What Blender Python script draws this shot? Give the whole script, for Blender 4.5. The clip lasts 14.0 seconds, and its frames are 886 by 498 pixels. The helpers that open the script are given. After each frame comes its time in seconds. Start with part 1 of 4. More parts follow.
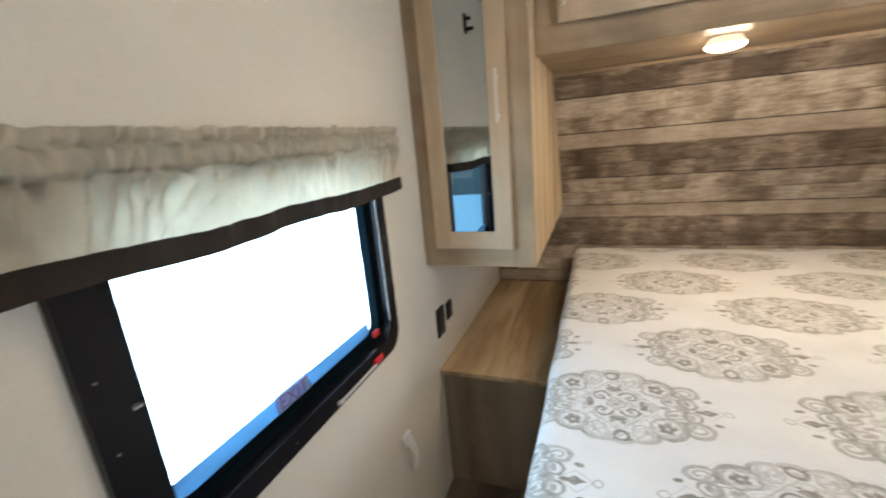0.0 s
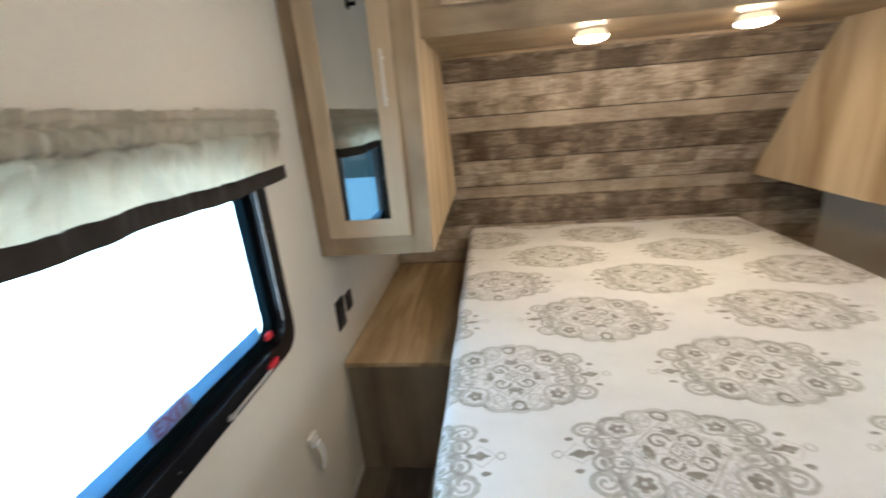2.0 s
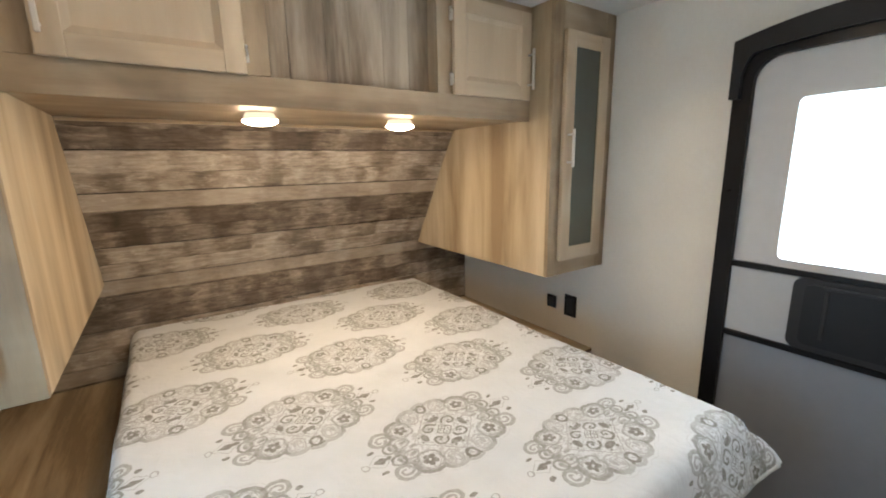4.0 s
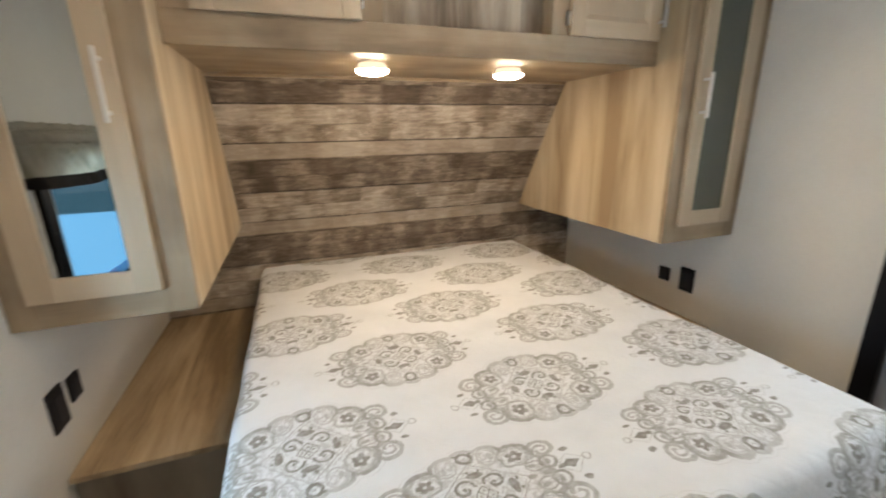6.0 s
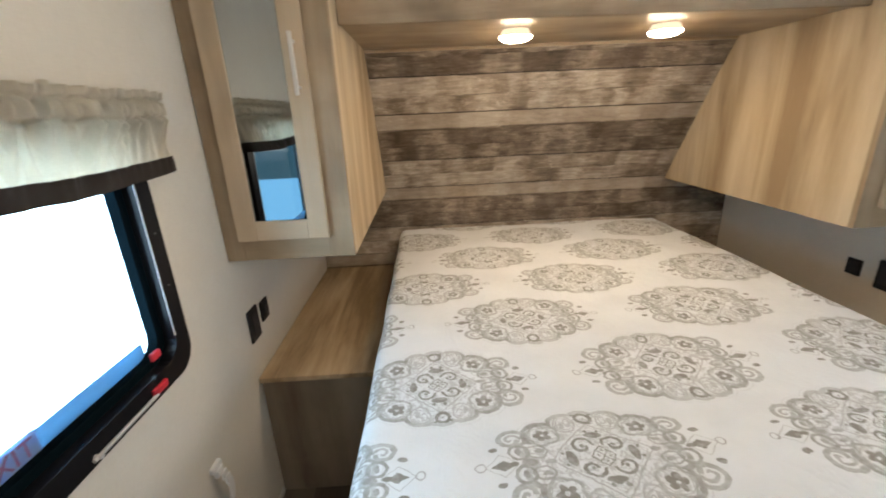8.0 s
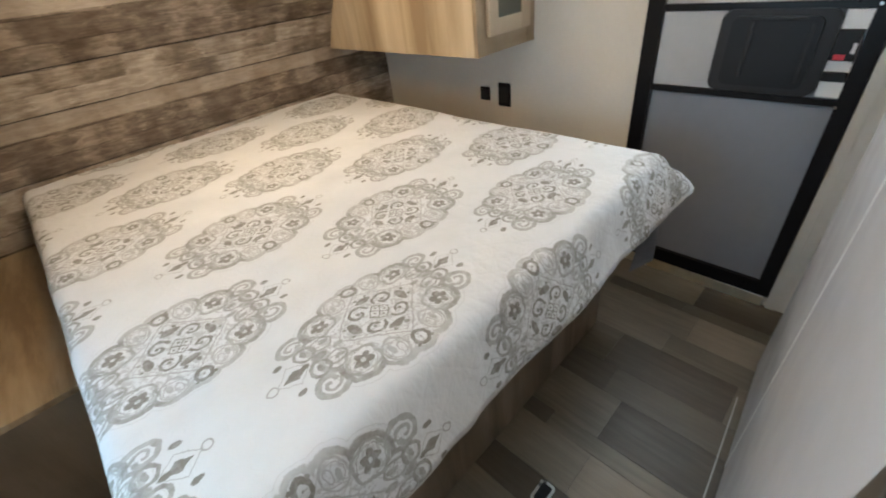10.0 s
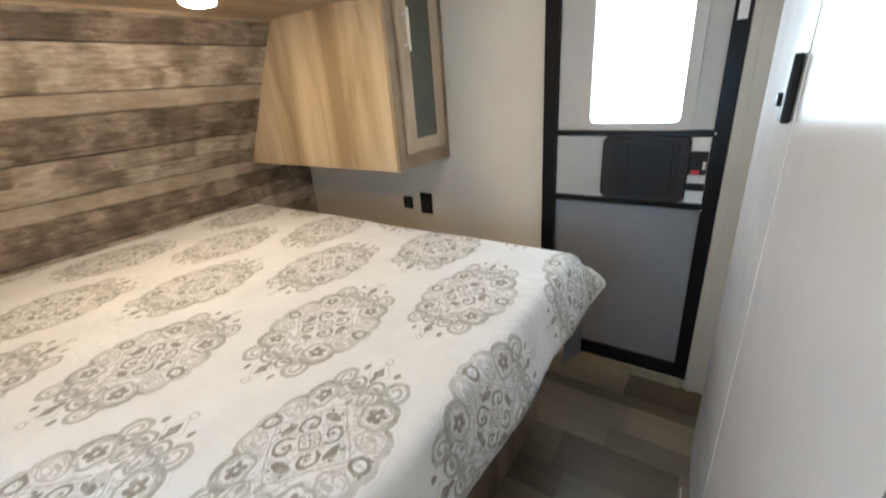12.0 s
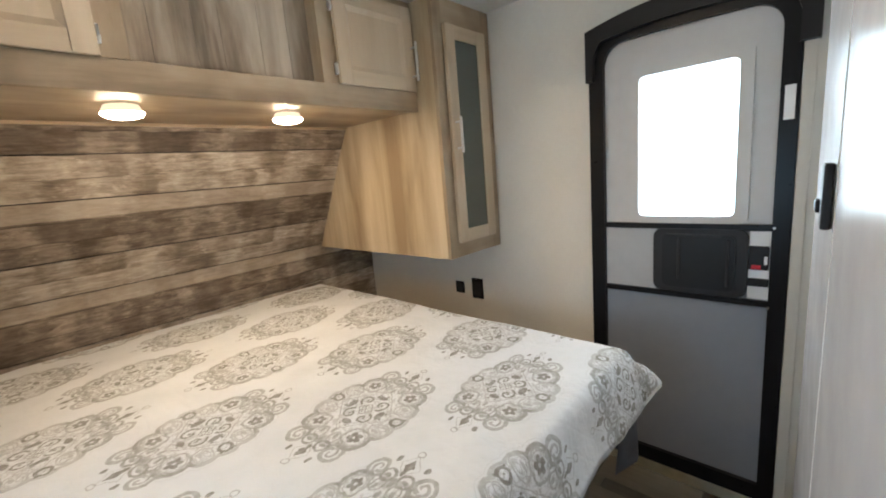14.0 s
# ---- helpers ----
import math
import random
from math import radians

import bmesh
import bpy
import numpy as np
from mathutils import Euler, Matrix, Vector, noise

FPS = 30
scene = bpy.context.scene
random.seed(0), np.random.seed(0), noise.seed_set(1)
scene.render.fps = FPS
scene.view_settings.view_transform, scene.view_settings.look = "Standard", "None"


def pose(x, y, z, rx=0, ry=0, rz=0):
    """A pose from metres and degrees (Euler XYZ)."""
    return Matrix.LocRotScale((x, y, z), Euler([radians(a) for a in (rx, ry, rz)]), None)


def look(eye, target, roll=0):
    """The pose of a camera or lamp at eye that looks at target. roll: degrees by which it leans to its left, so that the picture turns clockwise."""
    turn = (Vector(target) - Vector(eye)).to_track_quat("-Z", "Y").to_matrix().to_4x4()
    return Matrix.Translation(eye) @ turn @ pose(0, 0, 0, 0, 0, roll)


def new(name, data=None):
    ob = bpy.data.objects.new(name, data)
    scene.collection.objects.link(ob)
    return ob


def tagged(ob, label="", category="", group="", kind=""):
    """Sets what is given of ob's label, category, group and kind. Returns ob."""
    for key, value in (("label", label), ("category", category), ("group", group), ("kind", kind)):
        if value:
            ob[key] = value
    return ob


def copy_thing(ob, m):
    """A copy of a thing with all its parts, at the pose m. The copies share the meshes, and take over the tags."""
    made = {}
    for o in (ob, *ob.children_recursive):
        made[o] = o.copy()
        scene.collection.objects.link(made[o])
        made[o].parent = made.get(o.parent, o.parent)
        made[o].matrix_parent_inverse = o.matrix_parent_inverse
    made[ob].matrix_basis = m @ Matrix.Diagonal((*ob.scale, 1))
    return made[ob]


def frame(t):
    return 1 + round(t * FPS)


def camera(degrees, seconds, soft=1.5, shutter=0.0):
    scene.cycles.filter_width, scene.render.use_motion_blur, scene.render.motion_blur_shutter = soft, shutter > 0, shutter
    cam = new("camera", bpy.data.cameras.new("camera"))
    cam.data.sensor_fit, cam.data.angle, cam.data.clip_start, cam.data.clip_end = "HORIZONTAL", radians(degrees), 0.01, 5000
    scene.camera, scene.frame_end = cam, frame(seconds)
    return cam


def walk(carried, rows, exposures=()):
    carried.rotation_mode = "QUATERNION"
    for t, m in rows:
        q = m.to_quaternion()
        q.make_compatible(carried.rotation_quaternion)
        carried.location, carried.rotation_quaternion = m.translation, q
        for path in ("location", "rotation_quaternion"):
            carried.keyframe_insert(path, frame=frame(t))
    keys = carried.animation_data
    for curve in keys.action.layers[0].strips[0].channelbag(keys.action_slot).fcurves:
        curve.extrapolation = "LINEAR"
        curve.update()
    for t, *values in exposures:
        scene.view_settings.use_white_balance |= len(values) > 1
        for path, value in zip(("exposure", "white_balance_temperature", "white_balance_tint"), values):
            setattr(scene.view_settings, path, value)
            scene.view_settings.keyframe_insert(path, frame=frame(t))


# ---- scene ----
cam = camera(94.4, 14.0, soft=1.9, shutter=0.4)
PATH = [
    (0, (0.567, 0.724, 1.359), (-0.143, 2.525, 0.854), -5.2),
    (0.5, (0.557, 0.715, 1.352), (-0.439, 2.37, 0.832), -6.6),
    (1, (0.557, 0.716, 1.355), (-0.414, 2.378, 0.812), -7.0),
    (1.5, (0.572, 0.725, 1.365), (-0.155, 2.493, 0.775), -6.5),
    (2, (0.57, 0.75, 1.369), (0.329, 2.633, 0.74), -4.7),
    (2.5, (0.588, 0.791, 1.393), (0.99, 2.654, 0.788), -2.5),
    (3, (0.618, 0.823, 1.415), (1.407, 2.612, 0.994), -1.1),
    (3.2, (0.62, 0.83, 1.429), (1.534, 2.57, 1.063), -0.3),
    (5.3, (0.67, 0.872, 1.395), (1.828, 2.431, 0.918), -1.1),
    (5.5, (0.661, 0.869, 1.391), (1.722, 2.491, 0.897), -1.0),
    (6, (0.638, 0.863, 1.363), (1.29, 2.675, 0.822), -1.1),
    (6.5, (0.624, 0.838, 1.349), (0.896, 2.731, 0.763), -1.7),
    (7, (0.614, 0.824, 1.354), (0.617, 2.727, 0.739), -2.3),
    (7.5, (0.604, 0.808, 1.349), (0.533, 2.707, 0.724), -2.5),
    (8, (0.609, 0.814, 1.343), (0.665, 2.711, 0.709), -2.5),
    (8.5, (0.618, 0.834, 1.343), (0.931, 2.688, 0.661), -3.3),
    (9, (0.616, 0.856, 1.324), (1.256, 2.558, 0.492), -4.9),
    (9.2, (0.62, 0.848, 1.31), (1.389, 2.444, 0.382), -6.1),
    (11.3, (0.618, 0.885, 1.261), (1.937, 1.877, 0.132), -4.8),
    (11.5, (0.617, 0.885, 1.266), (1.979, 1.893, 0.203), -4.7),
    (12, (0.619, 0.882, 1.282), (2.129, 1.955, 0.528), -4.5),
    (12.5, (0.626, 0.873, 1.303), (2.201, 2.006, 0.817), -5.0),
    (13, (0.631, 0.866, 1.323), (2.197, 2.061, 0.979), -5.1),
    (13.5, (0.626, 0.848, 1.326), (2.13, 2.126, 1.004), -5.0),
    (14, (0.62, 0.816, 1.321), (2.055, 2.162, 0.957), -5.0),
]
walk(cam, [(t, look(eye, target, roll)) for t, eye, target, roll in PATH], exposures=((0, 0.34), (0.9, 0.40), (2, 0.23), (3, 0.34), (9, 0.25), (11.5, 0.42), (13, 0.22), (14, 0.30)))

# ---------------------------------------------------------------- light
world = bpy.data.worlds.new("sky")
scene.world = world
world.use_nodes = True
wn = world.node_tree
sky = wn.nodes.new("ShaderNodeTexSky")
sky.sky_type, sky.sun_disc = "NISHITA", False
sky.sun_elevation, sky.sun_rotation = radians(52), radians(200)
sky.air_density, sky.dust_density = 1.0, 2.5
wn.links.new(sky.outputs[0], wn.nodes["Background"].inputs[0])
wn.nodes["Background"].inputs[1].default_value = 0.12

sun = new("sun", bpy.data.lights.new("sun", "SUN"))
sun.data.energy, sun.data.angle, sun.data.color = 3.0, radians(0.6), (1.0, 0.95, 0.88)
SUN_DIR = Vector((0.25, -0.55, 0.8))
sun.matrix_world = look(SUN_DIR * 20, (0, 0, 0))


def area_lamp(name, eye, target, sx, sy, watts, colour):
    data = bpy.data.lights.new(name, "AREA")
    data.shape, data.size, data.size_y, data.energy, data.color = "RECTANGLE", sx, sy, watts, colour
    ob = new(name, data)
    ob.matrix_world = look(eye, target)
    return ob


area_lamp("door_daylight", (2.36, 1.18, 1.35), (1.2, 1.18, 1.2), 0.28, 0.48, 6, (0.90, 0.95, 1.0))
# unseen warm fill lamp, added to brighten the room from the hall side
area_lamp("hall_daylight", (1.2, -1.55, 1.4), (1.1, 1.5, 1.1), 1.3, 0.8, 7, (1.0, 0.86, 0.70))


# ---------------------------------------------------------------- materials
def clamp01(v):
    return max(0.0, min(1.0, v))


class Graph:
    """Small helper that writes node materials as formulas."""

    def __init__(self, name):
        self.mat = bpy.data.materials.new(name)
        self.mat.use_nodes = True
        self.t = self.mat.node_tree
        self.bsdf = self.t.nodes["Principled BSDF"]
        self.coord = self.t.nodes.new("ShaderNodeTexCoord")

    def node(self, kind, **props):
        n = self.t.nodes.new(kind)
        for key, value in props.items():
            setattr(n, key, value)
        return n

    def plug(self, value, socket):
        if hasattr(value, "is_output"):
            self.t.links.new(value, socket)
        else:
            socket.default_value = value

    def m(self, op, a, b=0.0, c=0.0):
        n = self.node("ShaderNodeMath", operation=op)
        self.plug(a, n.inputs[0]); self.plug(b, n.inputs[1]); self.plug(c, n.inputs[2])
        return n.outputs[0]

    def scaled(self, vec, s, shift=(0, 0, 0)):
        n = self.node("ShaderNodeMapping")
        self.plug(vec, n.inputs[0])
        n.inputs[1].default_value, n.inputs[3].default_value = shift, s
        return n.outputs[0]

    def noise(self, vec, scale, detail=4.0, rough=0.55, distort=0.0):
        n = self.node("ShaderNodeTexNoise")
        self.plug(vec, n.inputs["Vector"])
        n.inputs["Scale"].default_value, n.inputs["Detail"].default_value = scale, detail
        n.inputs["Roughness"].default_value, n.inputs["Distortion"].default_value = rough, distort
        return n.outputs[0]

    def ramp(self, fac, *stops):
        n = self.node("ShaderNodeValToRGB")
        self.plug(fac, n.inputs[0])
        els = n.color_ramp.elements
        while len(els) < len(stops):
            els.new(0.5)
        for e, (p, col) in zip(els, stops):
            e.position = p
            e.color = (*col, 1) if len(col) == 3 else col
        return n.outputs[0]

    def mix(self, fac, a, b, blend="MIX"):
        n = self.node("ShaderNodeMix", data_type="RGBA", blend_type=blend)
        self.plug(fac, n.inputs[0])
        self.plug(a if hasattr(a, "is_output") else (*a, 1), n.inputs[6])
        self.plug(b if hasattr(b, "is_output") else (*b, 1), n.inputs[7])
        return n.outputs[2]

    def bump(self, height, strength=0.2, dist=0.002):
        n = self.node("ShaderNodeBump")
        self.plug(height, n.inputs["Height"])
        n.inputs["Strength"].default_value, n.inputs["Distance"].default_value = strength, dist
        self.t.links.new(n.outputs[0], self.bsdf.inputs["Normal"])

    def done(self, colour, rough=0.6, metal=0.0, spec=0.5):
        self.plug(colour if hasattr(colour, "is_output") else (*colour, 1), self.bsdf.inputs["Base Color"])
        self.plug(rough, self.bsdf.inputs["Roughness"])
        self.bsdf.inputs["Metallic"].default_value = metal
        self.bsdf.inputs["Specular IOR Level"].default_value = spec
        return self.mat


def plain(name, colour, rough=0.6, metal=0.0, vary=0.12, scale=25.0, bump=0.05, spec=0.5):
    g = Graph(name)
    p = g.coord.outputs["Object"]
    n = g.noise(p, scale, 3)
    n2 = g.noise(p, scale * 0.12, 3)
    dark = tuple(c * (1 - vary) for c in colour)
    lite = tuple(min(1.0, c * (1 + vary)) for c in colour)
    f = g.m("ADD", g.m("MULTIPLY", n, 0.4), g.m("MULTIPLY", n2, 0.6))
    if bump:
        g.bump(g.noise(p, scale * 6, 2), bump, 0.001)
    return g.done(g.ramp(f, (0.3, dark), (0.7, lite)), g.m("MULTIPLY_ADD", n, 0.12, rough - 0.06), metal, spec)


def wood(name, tones, axis, rough=0.45, band=6.0, bump=0.06, fine_share=0.22, spread=0.11, blotch=0.0):
    """Wood-print laminate, grain along the axis 0, 1 or 2."""
    g = Graph(name)
    p = g.coord.outputs["Object"]
    s = [1.0, 1.0, 1.0]
    s[axis] = 0.10
    q = g.scaled(p, s)
    broad = g.noise(q, band * 1.6, 3, 0.55, 0.5)
    fine = g.noise(q, band * 9, 5, 0.65, 0.2)
    tiny = g.noise(q, band * 45, 3, 0.6)
    f = g.m("ADD", g.m("MULTIPLY", broad, 0.92 - fine_share), g.m("ADD", g.m("MULTIPLY", fine, fine_share), g.m("MULTIPLY", tiny, 0.08)))
    n = len(tones)
    if blotch:
        cloud = g.noise(p, 5.5, 3, 0.5, 0.3)
        f = g.m("ADD", g.m("MULTIPLY", f, 1 - blotch), g.m("MULTIPLY", cloud, blotch))
    col = g.ramp(f, *[(0.5 - spread + 2 * spread * i / (n - 1), t) for i, t in enumerate(tones)])
    s2 = [1.0, 1.0, 1.0]
    s2[axis] = 0.35
    knot = g.noise(g.scaled(p, s2, (3.1, 1.7, 0.4)), band * 1.1, 2, 0.4, 1.2)
    streak = g.ramp(knot, (0.60, (0, 0, 0)), (0.74, (1, 1, 1)))
    col = g.mix(g.m("MULTIPLY", streak, 0.35), col, tuple(c * 0.62 for c in tones[0]))
    g.bump(fine, bump, 0.001)
    return g.done(col, g.m("MULTIPLY_ADD", fine, 0.15, rough - 0.05), 0.0, 0.4)


def vary_by_object(mat, amount):
    """Gives each board of a set its own tone."""
    t = mat.node_tree
    bsdf = t.nodes["Principled BSDF"]
    old = bsdf.inputs["Base Color"].links[0].from_socket
    rnd = t.nodes.new("ShaderNodeObjectInfo").outputs["Random"]
    k = t.nodes.new("ShaderNodeMath")
    k.operation = "MULTIPLY_ADD"
    t.links.new(rnd, k.inputs[0])
    k.inputs[1].default_value, k.inputs[2].default_value = amount, 1.0 - amount / 2
    hsv = t.nodes.new("ShaderNodeHueSaturation")
    t.links.new(k.outputs[0], hsv.inputs["Value"])
    t.links.new(old, hsv.inputs["Color"])
    t.links.new(hsv.outputs[0], bsdf.inputs["Base Color"])


def wall_paper():
    g = Graph("greige_wall_panel")
    p = g.coord.outputs["Object"]
    weave = g.noise(g.scaled(p, (1, 1, 0.15)), 260, 2)
    weave2 = g.noise(g.scaled(p, (1, 0.15, 1)), 260, 2)
    cloud = g.noise(p, 3.0, 4)
    f = g.m("ADD", g.m("MULTIPLY", g.m("ADD", weave, weave2), 0.22), g.m("MULTIPLY", cloud, 0.56))
    g.bump(g.m("ADD", weave, weave2), 0.10, 0.001)
    return g.done(g.ramp(f, (0.36, (0.64, 0.60, 0.535)), (0.64, (0.72, 0.683, 0.615))), 0.55, 0.0, 0.35)


def quilt_print():
    """Off-white quilted cotton with a grey medallion print on a staggered grid."""
    g = Graph("printed_quilt_cotton")
    uv = g.node("ShaderNodeUVMap", uv_map="cloth").outputs[0]
    sep = g.node("ShaderNodeSeparateXYZ")
    g.plug(uv, sep.inputs[0])
    wob = g.noise(uv, 14.0, 2)
    X = g.m("ADD", sep.outputs[0], g.m("MULTIPLY_ADD", wob, 0.012, -0.006))
    Y = g.m("ADD", sep.outputs[1], g.m("MULTIPLY_ADD", g.noise(uv, 17.0, 2), 0.012, -0.006))
    X = g.m("ADD", X, g.m("MULTIPLY_ADD", g.noise(uv, 75.0, 2), 0.008, -0.004))
    Y = g.m("ADD", Y, g.m("MULTIPLY_ADD", g.noise(uv, 83.0, 2), 0.008, -0.004))
    PX, PY = 0.56, 0.56

    def cell(v, period, shift):
        w = g.m("ADD", v, shift + period * 20.5)
        return g.m("SUBTRACT", g.m("MODULO", w, period), period / 2)

    def length(a, b):
        return g.m("SQRT", g.m("ADD", g.m("MULTIPLY", a, a), g.m("MULTIPLY", b, b)))

    def ring(d, r, w):
        """1 on the line d = r of half width w."""
        return g.m("SMOOTH_MIN", 1.0, g.m("MAXIMUM", 0.0, g.m("MULTIPLY", g.m("SUBTRACT", w, g.m("ABSOLUTE", g.m("SUBTRACT", d, r))), 700.0)), 0.01)

    def disc(d, r):
        return g.m("MINIMUM", 1.0, g.m("MAXIMUM", 0.0, g.m("MULTIPLY", g.m("SUBTRACT", r, d), 700.0)))

    def most(*v):
        out = v[0]
        for w in v[1:]:
            out = g.m("MAXIMUM", out, w)
        return out

    def medallion(sx, sy):
        a = g.m("ABSOLUTE", cell(X, PX, sx))
        b = g.m("ABSOLUTE", cell(Y, PY, sy))

        def at(x, y, kx=1.0, ky=1.0):
            return length(g.m("MULTIPLY", g.m("SUBTRACT", a, x), kx), g.m("MULTIPLY", g.m("SUBTRACT", b, y), ky))

        def less(*v):
            out = v[0]
            for w in v[1:]:
                out = g.m("MINIMUM", out, w)
            return out

        # scalloped outline: the union of round lobes
        df = at(0.094, 0.070)
        oval = g.m("SUBTRACT", length(g.m("MULTIPLY", a, 0.80), b), 0.108)
        body = less(g.m("SUBTRACT", df, 0.046), g.m("SUBTRACT", at(0.042, 0.100), 0.040), g.m("SUBTRACT", at(0.0, 0.113), 0.034), g.m("SUBTRACT", at(0.125, 0.028), 0.030), oval)
        near = g.m("MAXIMUM", 0.62, g.m("MINIMUM", 1.0, g.m("MULTIPLY_ADD", df, -14.0, 1.65)))
        outline = g.m("MULTIPLY", most(ring(body, -0.0075, 0.0058), g.m("MULTIPLY", ring(body, 0.006, 0.0012), 0.55), ring(body, -0.021, 0.0015)), near)
        dia = g.m("ADD", a, b)
        frame_line = g.m("MULTIPLY", most(ring(dia, 0.093, 0.0030), ring(dia, 0.082, 0.0016)), 0.75)
        centre = most(ring(dia, 0.023, 0.0026), g.m("MULTIPLY", disc(dia, 0.023), most(disc(g.m("ABSOLUTE", g.m("SUBTRACT", a, b)), 0.0026), disc(at(0.0, 0.0115), 0.0032), disc(at(0.0115, 0.0), 0.0032))))
        cs = g.m("SUBTRACT", at(0.031, 0.026), g.m("MULTIPLY", g.m("ARCTAN2", g.m("SUBTRACT", b, 0.026), g.m("SUBTRACT", a, 0.031)), 0.0022))
        inner = most(ring(cs, 0.0145, 0.0040), disc(at(0.031, 0.026), 0.0048),
                     disc(at(0.0, 0.054, 0.50, 1.0), 0.0100), disc(at(0.058, 0.0, 1.0, 0.50), 0.0095), disc(at(0.012, 0.066), 0.005), disc(at(0.07, 0.012), 0.004))
        # flower with five petals and an eyelet
        fx, fy = g.m("SUBTRACT", a, 0.094), g.m("SUBTRACT", b, 0.070)
        petal = g.m("MULTIPLY", g.m("ABSOLUTE", g.m("COSINE", g.m("MULTIPLY", g.m("ARCTAN2", fy, fx), 2.5))), 0.008)
        flower = g.m("MULTIPLY", disc(g.m("SUBTRACT", df, petal), 0.0125), g.m("SUBTRACT", 1.0, disc(df, 0.005)))
        flower_ring = g.m("MULTIPLY", ring(g.m("SUBTRACT", df, g.m("MULTIPLY", petal, 0.6)), 0.028, 0.0040), 0.85)
        # hearts and pods round the body
        heart = g.m("MULTIPLY", most(ring(at(0.044, 0.098, 1.0, 0.75), 0.021, 0.0026), disc(at(0.050, 0.094, 1.5, 0.7), 0.0085), ring(at(0.036, 0.102, 1.6, 0.8), 0.010, 0.0024)), 0.7)
        pod = most(ring(at(0.0, 0.113, 1.0, 0.85), 0.0135, 0.0046), disc(at(0.0, 0.113), 0.0030), disc(at(0.016, 0.125), 0.0045))
        side = g.m("MULTIPLY", most(ring(at(0.118, 0.024, 0.7, 1.0), 0.014, 0.0028), disc(at(0.112, 0.026, 0.5, 1.0), 0.0060), disc(at(0.136, 0.0, 0.55, 1.0), 0.0085), disc(at(0.098, 0.0, 0.5, 1.0), 0.0065)), 0.9)
        # sprig towards each tip
        curl = g.m("SUBTRACT", at(0.157, 0.063), g.m("MULTIPLY", g.m("ARCTAN2", g.m("SUBTRACT", b, 0.063), g.m("SUBTRACT", a, 0.157)), 0.0034))
        scroll = g.m("MULTIPLY", most(ring(curl, 0.0225, 0.0062), ring(curl, 0.0085, 0.0042)), 0.8)
        hook = most(ring(at(0.150, 0.024), 0.017, 0.0042), disc(at(0.150, 0.024, 1.3, 0.8), 0.0075))
        rim = g.m("ADD", g.m("ABSOLUTE", g.m("SUBTRACT", a, 0.188)), g.m("MULTIPLY", b, 1.25))
        leaf = most(disc(g.m("ADD", g.m("ABSOLUTE", g.m("SUBTRACT", a, 0.186)), g.m("MULTIPLY", b, 1.9)), 0.023), g.m("MULTIPLY", ring(rim, 0.031, 0.0022), 0.5))
        drop = most(disc(at(0.196, 0.040, 0.65, 1.0), 0.0066), disc(at(0.168, 0.0, 0.5, 1.0), 0.006))
        tip = g.m("MULTIPLY", ring(at(0.226, 0.0), 0.0085, 0.0022), 0.8)
        inside = disc(body, 0.0)
        lines = most(outline, frame_line, flower_ring, heart, scroll, hook, tip, side)
        solids = most(centre, inner, flower, pod, leaf, drop)
        return lines, solids, inside

    l1, s1, i1 = medallion(-0.607, -1.62)
    l2, s2, i2 = medallion(-0.607 + PX / 2, -1.62 + PY / 2)
    lines, solids, inside = most(l1, l2), most(s1, s2), most(i1, i2)
    worn = g.m("MULTIPLY_ADD", g.noise(uv, 60.0, 3, 0.6), 0.9, 0.25)
    wash = g.m("MULTIPLY", inside, g.m("MULTIPLY", g.ramp(g.noise(uv, 62.0, 3, 0.6, 1.2), (0.47, (0, 0, 0)), (0.58, (1, 1, 1))), 0.42))
    amount = g.m("MINIMUM", 1.0, most(g.m("MULTIPLY", g.m("MULTIPLY", lines, worn), 1.08), g.m("MULTIPLY", g.m("MULTIPLY", solids, worn), 1.35), wash))
    cloth = g.ramp(g.noise(uv, 6.0, 3), (0.3, (0.575, 0.58, 0.585)), (0.7, (0.645, 0.65, 0.655)))
    col = g.mix(amount, cloth, (0.205, 0.192, 0.165))
    def stitch(v):
        return g.m("MINIMUM", 1.0, g.m("MULTIPLY", g.m("ABSOLUTE", g.m("SUBTRACT", g.m("FRACT", g.m("MULTIPLY", v, 14.0)), 0.5)), 7.0))

    quilting = g.m("MINIMUM", stitch(g.m("ADD", g.m("ADD", X, Y), 8.0)), stitch(g.m("ADD", g.m("SUBTRACT", X, Y), 8.0)))
    weave = g.noise(uv, 700.0, 2)
    crinkle = g.noise(uv, 45.0, 4, 0.6, 0.5)
    g.bump(g.m("ADD", g.m("MULTIPLY_ADD", weave, 0.12, g.m("MULTIPLY", quilting, 0.16)), g.m("ADD", g.m("MULTIPLY", crinkle, 0.8), g.m("ADD", g.m("MULTIPLY", g.noise(g.scaled(uv, (1.0, 0.35, 1.0)), 19.0, 3, 0.6, 1.0), 1.3), g.m("MULTIPLY", amount, 0.12)))), 0.45, 0.006)
    g.bsdf.inputs["Sheen Weight"].default_value = 0.15
    return g.done(col, 0.8, 0.0, 0.25)


